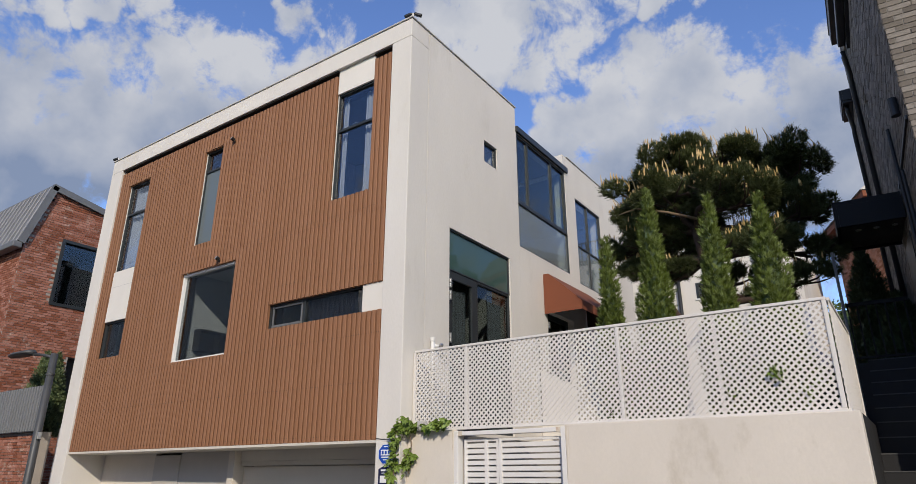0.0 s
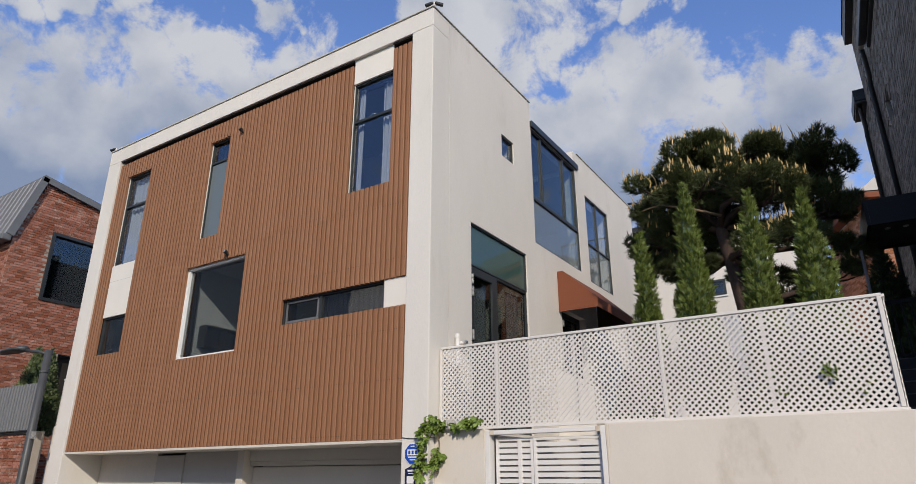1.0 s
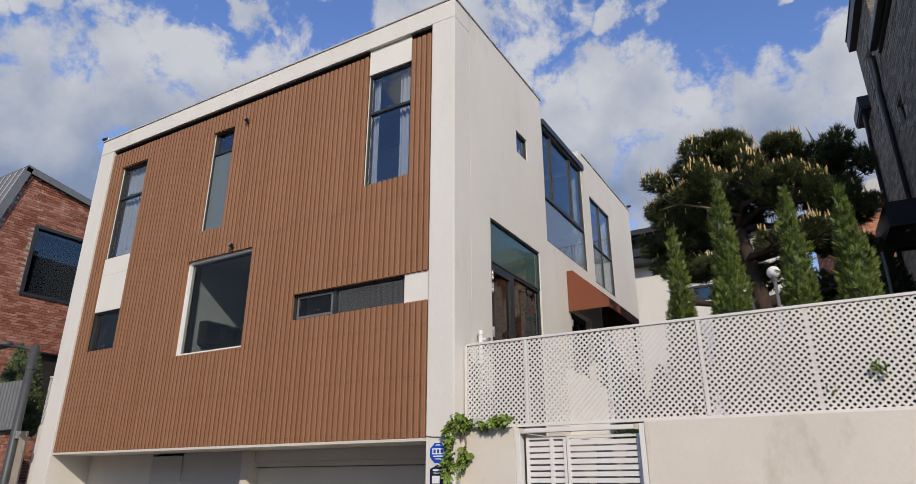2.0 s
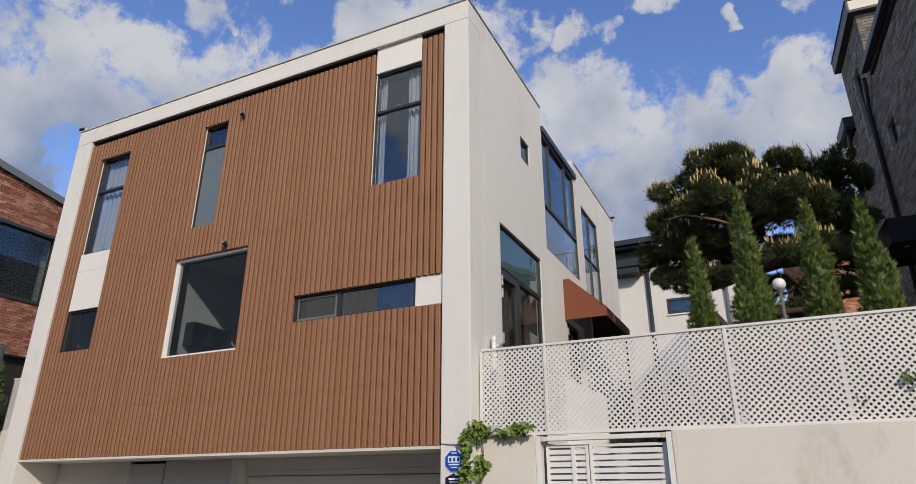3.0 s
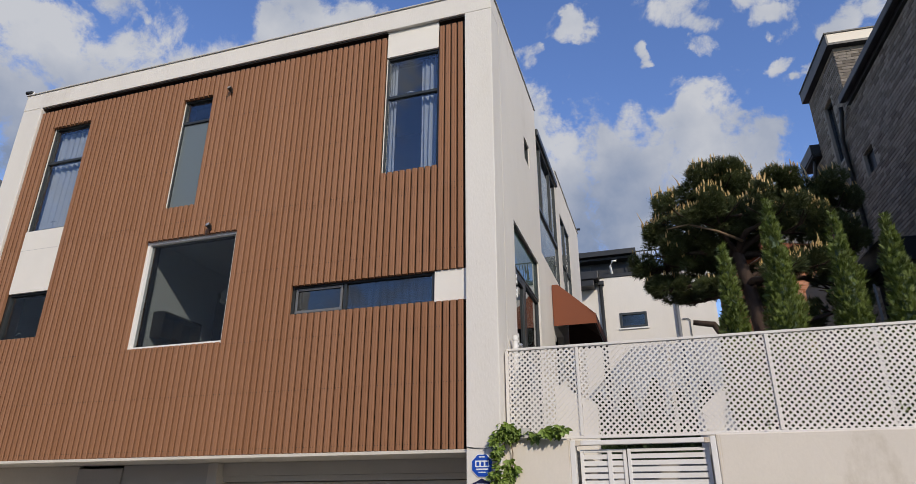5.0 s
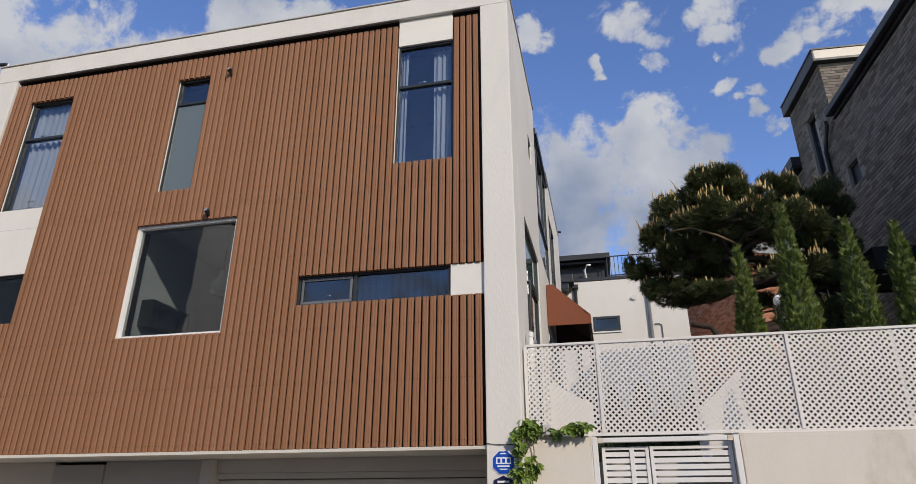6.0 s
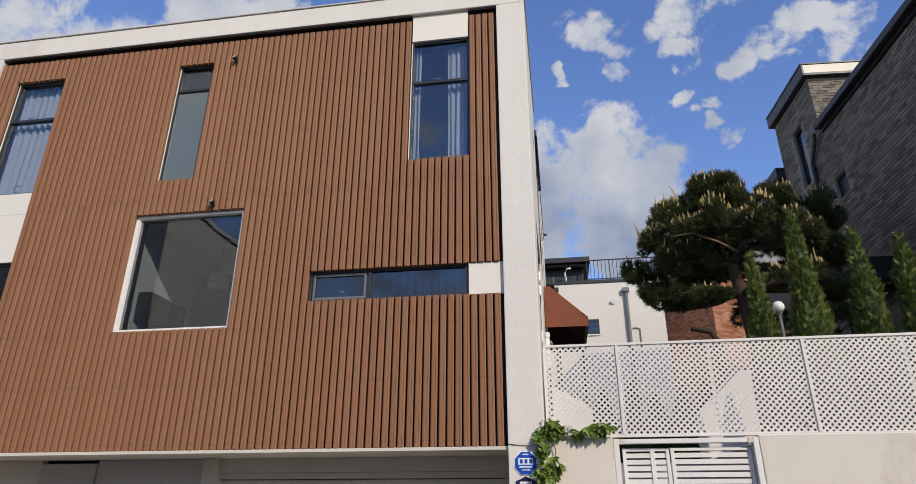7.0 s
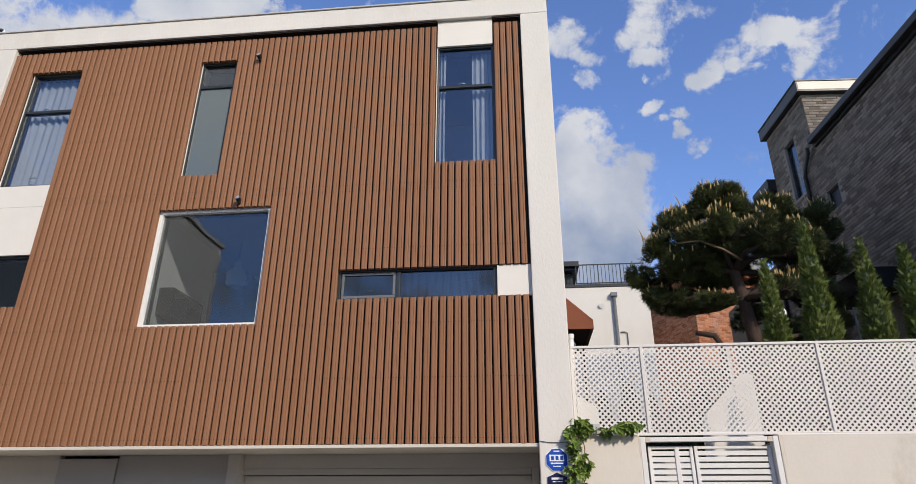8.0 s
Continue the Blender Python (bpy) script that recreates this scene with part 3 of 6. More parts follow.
def cladding():
    clad = child(new("cladding"), house, "brown wood-plastic vertical slats with narrow dark gaps")
    rng = random.Random(5)
    cut = FRONT_HOLES + [WHITE_A, WHITE_B, WHITE_C]
    x = CX0 + 0.012
    cache = {}
    while x + BOARD < CX1 - 0.01:
        runs = [(CZ0, CZ1 - 0.105, 0.0, BOARD)]
        for h in cut:
            a0, a1 = max(0.0, h[0] - x), min(BOARD, h[1] - x)
            if a0 >= a1 - 0.004:
                continue
            kept = []
            for a, b, u0, u1 in runs:
                if b <= h[2] or a >= h[3] or a1 <= u0 or a0 >= u1:
                    kept.append((a, b, u0, u1))
                    continue
                kept += [q for q in ((a, min(b, h[2]), u0, u1), (max(a, h[3]), b, u0, u1)) if q[1] - q[0] > 0.02]
                kept += [(max(a, h[2]), min(b, h[3]), *q) for q in ((u0, a0), (a1, u1)) if q[1] - q[0] > 0.008]
            runs = kept
        split = []
        for a, b, u0, u1 in runs:
            if a < JOINT - 0.2 < JOINT + 0.2 < b:
                split += [(a, JOINT - 0.0006, u0, u1), (JOINT + 0.0006, b, u0, u1)]
            else:
                split.append((a, b, u0, u1))
        for a, b, u0, u1 in split:
            key = (round(a, 3), round(b, 3), round(u0, 3), round(u1, 3))
            if key not in cache:
                bm = bmesh.new()
                w = BOARD
                if u1 - u0 < w - 0.001:
                    sec = [(u0, 0.06), (u0, 0.003), (u0 + 0.002, 0.001), (u1 - 0.002, 0.001), (u1, 0.003), (u1, 0.06)]
                else:
                    # section: a broad and a narrow rib, slightly crowned, with a shallow groove between them
                    sec = [(0, 0.06), (0, 0.013), (0.004, 0.006), (0.012, 0.002), (w * 0.40, 0), (w * 0.58, 0.001), (w * 0.62, 0.006), (w * 0.67, 0.006), (w * 0.71, 0), (w - 0.008, 0.001), (w, 0.007), (w, 0.011), (w - 0.006, 0.013), (w - 0.006, 0.06)]
                prism(bm, sec, "z", a, b)
                me = bpy.data.meshes.new("board")
                bm.to_mesh(me)
                bm.free()
                me.materials.append(CLADDING)
                cache[key] = me
            o = new("board", cache[key])
            child(o, clad)
            o.location = (x + rng.uniform(-0.001, 0.001), 6.388 + rng.uniform(-0.0015, 0.0015), 0.0)
        x += PITCH


cladding()
# added dark strips imitate the shade under the top beam
for xa, xb in ((CX0 + 0.004, WHITE_B[0] - 0.004), (WHITE_B[1] + 0.004, CX1 - 0.004)):
    part("head_flashing", boxes((xa, xb, 6.392, 6.468, 8.128, 8.149)), CLAD_BACK, house, "dark strip standing in for the shade over the slat tops")

# windows of the front
window("tall_window", "y", 6.455, *lapped(W1), house, "tall narrow window with a dark frame", splits=(7.02,), bar=0.046)
window("small_window", "y", 6.455, *lapped(W4), house, "small square window with a dark frame", bar=0.046)
window("narrow_window", "y", 6.455, *lapped(W2), house, "narrow window with frosted glass below", splits=(7.28,), glasses=[GLASS_FROST, GLASS], bar=0.044)
window("tall_window", "y", 6.455, *lapped(W3), house, "tall narrow window with a dark frame", splits=(7.03,), bar=0.046)
window("picture_window", "y", 6.450, *lapped(BIG), house, "large square fixed window in a white frame", frame_mat=FRAME_WHITE, bar=0.058, inset=0.05, depth=0.10, glass=GLASS_TINT)
window("slit_window", "y", 6.455, SLIT[0] - LAP, SLIT[1], SLIT[2] - LAP, SLIT[3] + LAP, house, "long horizontal slit window in a dark frame", vsplits=(-7.21,), bar=0.044, glass=GLASS_TINT)
part("casement_sash", boxes((-7.915, -7.25, 6.465, 6.482, 4.00, 4.035), (-7.915, -7.25, 6.465, 6.482, 4.295, 4.325), (-7.915, -7.885, 6.465, 6.482, 4.037, 4.293), (-7.28, -7.25, 6.465, 6.482, 4.037, 4.293), bevel=0.004), STEEL_GREY, house)
# white strips at the left jambs paint in the sun on the reveals
for h in (W1, W2, W3):
    part("reveal_trim", boxes((h[0] - 0.003, h[0] + 0.007, 6.441, 6.454, h[2] + 0.004, h[3] - 0.004)), PANEL_WHITE, house, "thin pale strip imitating the sunlit window reveal")
for hx, hz in ((-7.58, 4.09), (-6.44, 7.09), (-12.5, 5.92), (-12.6, 4.09), (-12.6, 7.08)):
    bm = tube(bmesh.new(), [(hx - 0.05, 6.50, hz), (hx - 0.01, 6.515, hz + 0.028), (hx + 0.045, 6.51, hz + 0.012)], 0.009, 6)
    part("window_handle", bm, CHROME, house, "small bright window handle", smooth=True)

# windows of the side
window("glazed_door", "x", SX - 0.02, DOOR[0], DOOR[1], 4.70, DOOR[3], house, "dark green glass transom over the garden door", glass=GLASS_GREEN, bar=0.025)
window("garden_door", "x", SX - 0.03, DOOR[0], 8.13, DOOR[2], 4.698, house, "dark framed glazed garden door", bar=0.12, depth=0.07, glass=GLASS_DOOR)
window("side_light", "x", SX - 0.03, 8.132, DOOR[1], DOOR[2], 4.698, house, "fixed glass pane beside the garden door", bar=0.03, glass=GLASS_DOOR)
for hz in (4.50, 4.32, 3.70, 2.75):
    bm = boxes((SX - 0.035, SX + 0.004, 7.385, 7.435, hz - 0.055, hz - 0.01), (SX - 0.035, SX + 0.004, 7.385, 7.435, hz + 0.01, hz + 0.055), (SX - 0.03, SX + 0.012, 7.40, 7.42, hz - 0.07, hz + 0.07), bevel=0.003)
    part("door_hinge", bm, CHROME, house, "bright steel door hinge")
window("square_window", "x", SX - 0.02, *SQ, house, "small square side window with a dark frame", bar=0.03)
window("upper_glazing", "x", SX - 0.01, GLZ[0], GLZ[1], 6.54, GLZ[3], house, "dark framed sliding glazing on the upper floor", vsplits=(9.95, 10.95), bar=0.05, glass=GLASS_DARK)
window("glass_balustrade", "x", SX - 0.008, GLZ[0], GLZ[1], GLZ[2], 6.538, house, "filmed glass panel below the upper glazing", bar=0.02, glass=GLASS_FILM)
window("tall_side_window", "x", SX - 0.01, *G2, house, "tall side window with dark bars", vsplits=(12.66,), splits=(6.45,), bar=0.025, glass=GLASS, glasses=[GLASS_FILM, GLASS, GLASS_FILM, GLASS])
window("entry_door", "x", SX - 0.12, *ENTRY, house, "dark glazed entry door below the awning", bar=0.1, glass=GLASS_DARK)


def awning():
    th = thing("awning", (SX, 11.3, 4.6), "rust brown canvas awning over the side entrance", "awning")
    y0, y1, zt, zm, zb, out = 10.33, 12.2, 5.36, 4.78, 4.62, 0.72
    x = SX + 0.01
    xm = x + out

    def sheet(name, pts, material, label=""):
        bm = bmesh.new()
        n = Vector((pts[1] - pts[0]).cross(pts[2] - pts[0])).normalized() * 0.006
        a = [bm.verts.new(p) for p in pts]
        b = [bm.verts.new(p - n) for p in pts]
        bm.faces.new(a)
        bm.faces.new(b[::-1])
        for i in range(len(a)):
            j = (i + 1) % len(a)
            bm.faces.new((a[i], b[i], b[j], a[j]))
        part(name, bm, material, th, label)
    v = Vector
    sheet("canopy_cloth", [v((x, y0, zt)), v((x + 0.10, y0, zt)), v((xm, y0, zm)), v((xm, y0, zb)), v((x, y0, zb))], AWNING)
    sheet("canopy_cloth", [v((x, y1, zt)), v((x, y1, zb)), v((xm, y1, zb)), v((xm, y1, zm)), v((x + 0.10, y1, zt))], AWNING)
    sheet("canopy_cloth", [v((x + 0.10, y0, zt)), v((x + 0.10, y1, zt)), v((xm, y1, zm)), v((xm, y0, zm))], AWNING)
    sheet("canopy_cloth", [v((x, y0, zt)), v((x, y1, zt)), v((x + 0.10, y1, zt)), v((x + 0.10, y0, zt))], AWNING)
    sheet("valance", [v((xm, y0, zm)), v((xm, y1, zm)), v((xm, y1, zb)), v((xm, y0, zb))], AWNING)
    # added inner sheets darken the underside as shade would
    q = 0.012
    sheet("lining", [v((x + q, y1 - q, zt - q)), v((x + q, y0 + q, zt - q)), v((xm - q, y0 + q, zm - q)), v((xm - q, y1 - q, zm - q))], AWNING_SHADE)
    sheet("lining", [v((x + q, y0 + q, zt - q * 2)), v((xm - q, y0 + q, zm - q)), v((xm - q, y0 + q, zb)), v((x + q, y0 + q, zb))], AWNING_SHADE)
    sheet("lining", [v((x + q, y1 - q, zt - q * 2)), v((x + q, y1 - q, zb)), v((xm - q, y1 - q, zb)), v((xm - q, y1 - q, zm - q))], AWNING_SHADE)
    sheet("lining", [v((xm - q, y0 + q, zm - q)), v((xm - q, y1 - q, zm - q)), v((xm - q, y1 - q, zb)), v((xm - q, y0 + q, zb))], AWNING_SHADE)
    for y in (y0 + 0.03, y1 - 0.03):
        part("awning_bar", tube(bmesh.new(), [(x, y, zb + 0.02), (xm - 0.02, y, zb + 0.02)], 0.012), FRAME_DARK, th)
    part("awning_bar", tube(bmesh.new(), [(xm - 0.02, y0, zb + 0.02), (xm - 0.02, y1, zb + 0.02)], 0.012), FRAME_DARK, th)
    part("awning_post", tube(bmesh.new(), [(xm - 0.05, y1 - 0.2, 2.3), (xm - 0.05, y1 - 0.2, zb + 0.02)], 0.03), FRAME_DARK, th)


awning()
for hz in (4.45, 4.22):
    part("door_hinge", boxes((SX - 0.02, SX + 0.012, 10.47, 10.52, hz - 0.06, hz + 0.06), bevel=0.003), CHROME, house, "bright steel door hinge")

# curtains and room things behind the glass
curtain("y", 6.60, -12.91, -12.12, 5.72, 7.66, 7, "pale curtain drawn behind a tall window")
curtain("y", 6.60, -6.30, -6.0, 5.72, 7.68, 4, "pale curtain gathered at the window edge")
curtain("y", 6.60, -6.79, -6.68, 5.72, 7.68, 2, "pale curtain gathered at the window edge")
curtain("x", SX - 0.16, 7.50, 8.0, 2.5, 4.62, 6, "pale curtain behind the garden door")
curtain("x", SX - 0.14, 8.62, 9.0, 2.5, 4.60, 5, "pale curtain beside the garden door")
curtain("y", 6.56, -7.20, -6.05, 3.80, 4.45, 12, "thin dark blue curtain behind the slit window", amp=0.015, cloth_mat=CURTAIN_DARK)
lamp = thing("pendant_lamp", (-9.88, 7.7, 4.66), "pale glass pendant lamp hanging in the room", "lamp")
bm = bmesh.new()
prof = [(0.03, 4.72), (0.05, 4.68), (0.06, 4.60), (0.12, 4.55), (0.15, 4.49), (0.13, 4.42), (0.15, 4.40), (0.15, 4.37), (0.10, 4.33)]
rings = [[bm.verts.new((-9.88 + r * math.cos(a), 7.7 + r * math.sin(a), z + 0.33)) for a in (2 * math.pi * k / 20 for k in range(20))] for r, z in prof]
for r, s in zip(rings, rings[1:]):
    for k in range(20):
        bm.faces.new((r[k], r[(k + 1) % 20], s[(k + 1) % 20], s[k]))
part("shade", bm, FRAME_WHITE, lamp, smooth=True)
part("cord", tube(bmesh.new(), [(-9.88, 7.7, 5.03), (-9.88, 7.7, 5.40)], 0.006, 6), STEEL_DARK, lamp)
shelf = thing("wall_shelf", (-10.4, 7.2, 4.0), "dark wooden open wall shelf beside the picture window", "shelf")
part("back_board", boxes((-10.498, -10.48, 6.84, 7.66, 3.98, 4.36)), DARK_WOOD_GLOOM, shelf)
for a in (3.98, 4.33):
    part("shelf_board", boxes((-10.478, -10.30, 6.84, 7.66, a, a + 0.03)), DARK_WOOD_GLOOM, shelf)
for a in (6.84, 7.25, 7.63):
    part("shelf_side", boxes((-10.478, -10.30, a, a + 0.03, 4.012, 4.328)), DARK_WOOD_GLOOM, shelf)
# added dark block imitates the unlit opening behind the partition
cab = thing("dark_opening_block", (-10.2, 8.7, 2.63), "tall dark block standing in for the unlit opening at the back of the room", "cabinet")
part("cabinet_body", boxes((-10.49, -9.95, 8.15, 9.22, 2.63, 5.05)), CURTAIN_DARK, cab)
for y0 in (8.16, 8.69):
    part("cabinet_door", boxes((-9.948, -9.93, y0, y0 + 0.52, 2.70, 5.04), bevel=0.003), CURTAIN_DARK, cab)


def board_screws():
    """Small screw heads in rows on the boards."""
    verts, faces = [], []
    for z in (2.36, 3.02, 3.66, 4.62, 5.43, 5.52, 6.4, 7.2, 8.05):
        x = CX0 + 0.012 + 0.02
        while x < CX1 - 0.06:
            for dx in (0.0, 0.035):
                u = x + dx
                if not any(h[0] - 0.05 < u < h[1] + 0.05 and h[2] - 0.03 < z < h[3] + 0.03 for h in FRONT_HOLES + [WHITE_A, WHITE_B, WHITE_C]):
                    i = len(verts)
                    verts += [(u + 0.0045 * math.cos(k * 1.0472), 6.3845, z + 0.0045 * math.sin(k * 1.0472)) for k in range(6)]
                    faces.append(tuple(range(i, i + 6)))
            x += PITCH
    tagged(child(raw("screw_heads", verts, faces, STEEL_DARK), house), kind="stuff")


board_screws()


# ---------- retaining wall, gate, lattice ----------
WY = 6.50
GX0, GX1 = -4.47, -3.17
tagged(obj("wall_garden", boxes((SX + 0.002, GX0 - 0.06, WY, 6.72, -0.1, 2.385), bevel=0.01), PLASTER_OLD), "weathered white garden wall beside the gate", "wall", kind="structure")
tagged(obj("wall_garden", boxes((GX1 + 0.06, -0.44, WY, 6.72, 0.0, 2.385), bevel=0.01), PLASTER_OLD), "weathered white retaining wall below the lattice", "wall", kind="structure")
# side wall along the steps takes the near-black stair colour
tagged(obj("wall_garden", boxes((-0.62, -0.44, 6.722, 8.5, 0.0, 2.385), bevel=0.01), STAIR_SHADED), "side wall along the steps in the near-black stair colour", "wall", kind="structure")


def gate():
    g = thing("gate", (-3.8, 6.6, 0.1), "white painted metal gate with close horizontal slats", "gate")
    for x in (GX0 - 0.058, GX1 + 0.004):
        part("gate_post", boxes((x, x + 0.054, WY + 0.004, 6.62, 0.0, 2.365), bevel=0.005), GATE_WHITE, g)
    part("gate_header", boxes((GX0 + 0.05, GX1 - 0.05, WY + 0.01, 6.60, 2.315, 2.36), bevel=0.005), GATE_WHITE, g)
    for x in (GX0 - 0.002, GX1 - 0.049):
        part("rusty_bracket", boxes((x, x + 0.051, WY + 0.008, 6.60, 2.31, 2.362), bevel=0.004), RUST, g, "rusty corner bracket")

    def leaf(x0, x1, y, stiles):
        lf = child(new("gate_leaf"), g)
        bars = [(x0, x0 + 0.035), (x1 - 0.035, x1)] + stiles
        for a, b in bars:
            part("stile", boxes((a, b, y - 0.012, y + 0.022, 0.28, 2.275), bevel=0.004), GATE_WHITE, lf)
        part("top_rail", boxes((x0 + 0.036, x1 - 0.036, y - 0.01, y + 0.02, 2.245, 2.275), bevel=0.004), GATE_WHITE, lf)
        inner = sorted(bars)
        for (a0, a1), (b0, b1) in zip(inner, inner[1:]):
            me = None
            z = 2.226
            while z > 0.3:
                if me is None:
                    o = part("slat", boxes((a1 - 0.002, b0 + 0.002, y, y + 0.012, -0.045, 0.0)), GATE_WHITE, lf)
                    me = o.data
                else:
                    o = child(new("slat", me), lf)
                o.location = (0, 0, z)
                z -= 0.0625
        return lf
    leaf(GX0 + 0.03, -3.975, 6.60, [(-4.165, -4.12)])
    leaf(-3.965, GX1 - 0.01, 6.585, [])
    for x, w, z in ((GX1 + 0.062, 0.022, 1.95), (GX1 + 0.092, 0.010, 2.12), (GX0 - 0.078, 0.014, 2.16)):
        part("rust_streak", prism(bmesh.new(), [(x, 2.372), (x + w, 2.372), (x + w * 0.7, z), (x + w * 0.4, z - 0.06)], "y", WY - 0.0015, WY + 0.004), RUST, g, "brown rust streak on the plaster")
    part("latch", boxes((-3.99, -3.95, 6.565, 6.584, 1.0, 1.16), bevel=0.004), CHROME, g)


gate()


def clip_band(rect, s, lo, hi):
    """The part of a rectangle where lo < v - s u < hi."""
    poly = [(rect[0], rect[2]), (rect[1], rect[2]), (rect[1], rect[3]), (rect[0], rect[3])]
    for sign, lim in ((1, lo), (-1, -hi)):
        out = []
        for (a, b) in zip(poly, poly[1:] + poly[:1]):
            fa, fb = sign * (a[1] - s * a[0]) - lim, sign * (b[1] - s * b[0]) - lim
            if fa >= 0:
                out.append(a)
            if fa * fb < 0:
                t = fa / (fa - fb)
                out.append((a[0] + t * (b[0] - a[0]), a[1] + t * (b[1] - a[1])))
        poly = out
        if len(poly) < 3:
            return None
    return poly


def lattice(fence, axis, at, u0, u1, z0, z1, step=0.0625, width=0.0295, thick=0.005):
    """Two layers of crossing diagonal slats in a rectangle."""
    for layer, s in ((0, 1), (1, -1)):
        cs = [z0 - s * u for u in (u0, u1)] + [z1 - s * u for u in (u0, u1)]
        c = min(cs) + 0.02
        while c < max(cs):
            poly = clip_band((u0, u1, z0, z1), s, c - width / 2, c + width / 2)
            if poly:
                a = at + layer * (thick + 0.0005) * (1 if axis == "y" else -1)
                part("lattice_slat", prism(bmesh.new(), poly, axis, a, a + thick * (1 if axis == "y" else -1)), VINYL, fence)
            c += step


def lattice_fence():
    f = thing("lattice_fence", (-2.8, 6.6, 2.39), "white vinyl diagonal lattice fence on top of the garden wall", "fence")
    y = 6.585
    z0, z1 = 2.40, 3.36
    posts = [-5.185, -4.40, -2.49, -0.55]
    part("top_rail", boxes((posts[0], posts[-1] + 0.02, y - 0.012, y + 0.03, z1 - 0.004, z1 + 0.024), bevel=0.004), VINYL, f)
    part("bottom_rail", boxes((posts[0], posts[-1] + 0.02, y - 0.012, y + 0.03, z0 - 0.014, z0 + 0.012), bevel=0.004), VINYL, f)
    for x in posts:
        part("post", boxes((x - 0.018, x + 0.018, y - 0.014, y + 0.035, z0 + 0.013, z1 - 0.005), bevel=0.004), VINYL, f)
    for x in (-3.44, -1.52):
        part("back_post", boxes((x - 0.015, x + 0.015, y + 0.014, y + 0.04, z0 + 0.013, z1 - 0.005), bevel=0.003), VINYL, f)
    for a, b in zip(posts, posts[1:]):
        lattice(f, "y", y, a + 0.019, b - 0.019, z0 + 0.012, z1 - 0.004)
    g = thing("lattice_fence", (-0.52, 8.2, 2.39), "white vinyl lattice fence along the garden steps", "fence")
    part("top_rail", boxes((-0.545, -0.505, 6.625, 8.45, z1 - 0.004, z1 + 0.024), bevel=0.004), VINYL, g)
    part("bottom_rail", boxes((-0.545, -0.505, 6.625, 8.45, z0 - 0.014, z0 + 0.012), bevel=0.004), VINYL, g)
    part("post", boxes((-0.545, -0.505, 8.41, 8.45, z0 + 0.013, z1 - 0.005), bevel=0.004), VINYL, g)
    lattice(g, "x", -0.515, 6.63, 8.41, z0 + 0.012, z1 - 0.004)
    h = thing("lattice_fence", (-14.1, 6.9, 2.75), "white lattice screen on the wall by the neighbour", "fence")
    part("top_rail", boxes((-14.6, -13.73, 6.76, 6.80, 3.72, 3.75)), VINYL, h)
    part("bottom_rail", boxes((-14.6, -13.73, 6.76, 6.80, 2.80, 2.83)), VINYL, h)
    lattice(h, "y", 6.775, -14.6, -13.73, 2.83, 3.72)


lattice_fence()


def parapets():
    """White low walls beside the garden steps, seen through the lattice."""
    p = thing("stair_parapet", (-2.7, 9.36, 2.33), "white plastered parapet with a sloping top", "wall", "garden parapets")
    part("parapet_body", prism(bmesh.new(), [(-3.12, 2.32), (-2.30, 2.32), (-2.30, 3.58), (-2.45, 3.58), (-3.05, 3.02), (-3.12, 2.90)], "y", 9.30, 9.42), PLASTER, p)
    q = thing("stair_parapet", (-4.9, 10.1, 2.33), "white plastered parapet with a sloping top", "wall", "garden parapets")
    part("parapet_body", prism(bmesh.new(), [(SX + 0.004, 2.32), (-4.56, 2.32), (-4.56, 3.20), (-4.62, 3.27), (SX + 0.004, 3.60)], "y", 10.05, 10.15), PLASTER, q)


parapets()

# ---------- small fixtures on the house and wall ----------


def spot(at, label):
    x, y, z = at
    t = thing("wall_spot", at, label, "lamp", "wall spots on the cladding")
    part("bracket", boxes((x - 0.012, x + 0.012, y - 0.03, y + 0.03, z - 0.012, z + 0.012), bevel=0.004), STEEL_DARK, t)
    part("spot_head", tube(bmesh.new(), [(x, y - 0.02, z + 0.02), (x - 0.005, y - 0.075, z + 0.045)], [0.03, 0.036], 14), STEEL_DARK, t, smooth=False)
    part("lens", tube(bmesh.new(), [(x - 0.0052, y - 0.0755, z + 0.0452), (x - 0.006, y - 0.08, z + 0.047)], [0.03, 0.03], 14), CHROME, t)


spot((-9.36, 6.38, 7.64), "small dark wall spot high on the cladding")
spot((-9.34, 6.38, 5.33), "small dark wall spot above the picture window")


def roof_camera(at, ways, label):
    x, y, z = at
    t = thing("security_camera", at, label, "camera", "roof security cameras")
    part("mast", tube(bmesh.new(), [(x, y, z - 0.02), (x, y, z + 0.07)], 0.012), FRAME_WHITE, t)
    for dx, dy in ways:
        a = Vector((x, y, z + 0.06))
        d = Vector((dx, dy, -0.15)).normalized()
        part("camera_body", tube(bmesh.new(), [a + d * 0.01, a + d * 0.03, a + d * 0.13, a + d * 0.14], [0.018, 0.03, 0.03, 0.024], 12), STEEL_DARK, t)
        part("camera_arm", tube(bmesh.new(), [a - Vector((0, 0, 0.02)), a + d * 0.05 - Vector((0, 0, 0.025))], 0.008), FRAME_WHITE, t)


roof_camera((-5.24, 6.40, 8.52), [(-1, -0.25), (0.7, 0.7)], "pair of dark security cameras on the roof corner")
roof_camera((-13.66, 6.40, 8.52), [(-1, -0.3)], "dark security camera on the roof corner")
roof_camera((-5.26, 15.15, 8.40), [(0.9, -0.3)], "dark security camera on the rear roof")


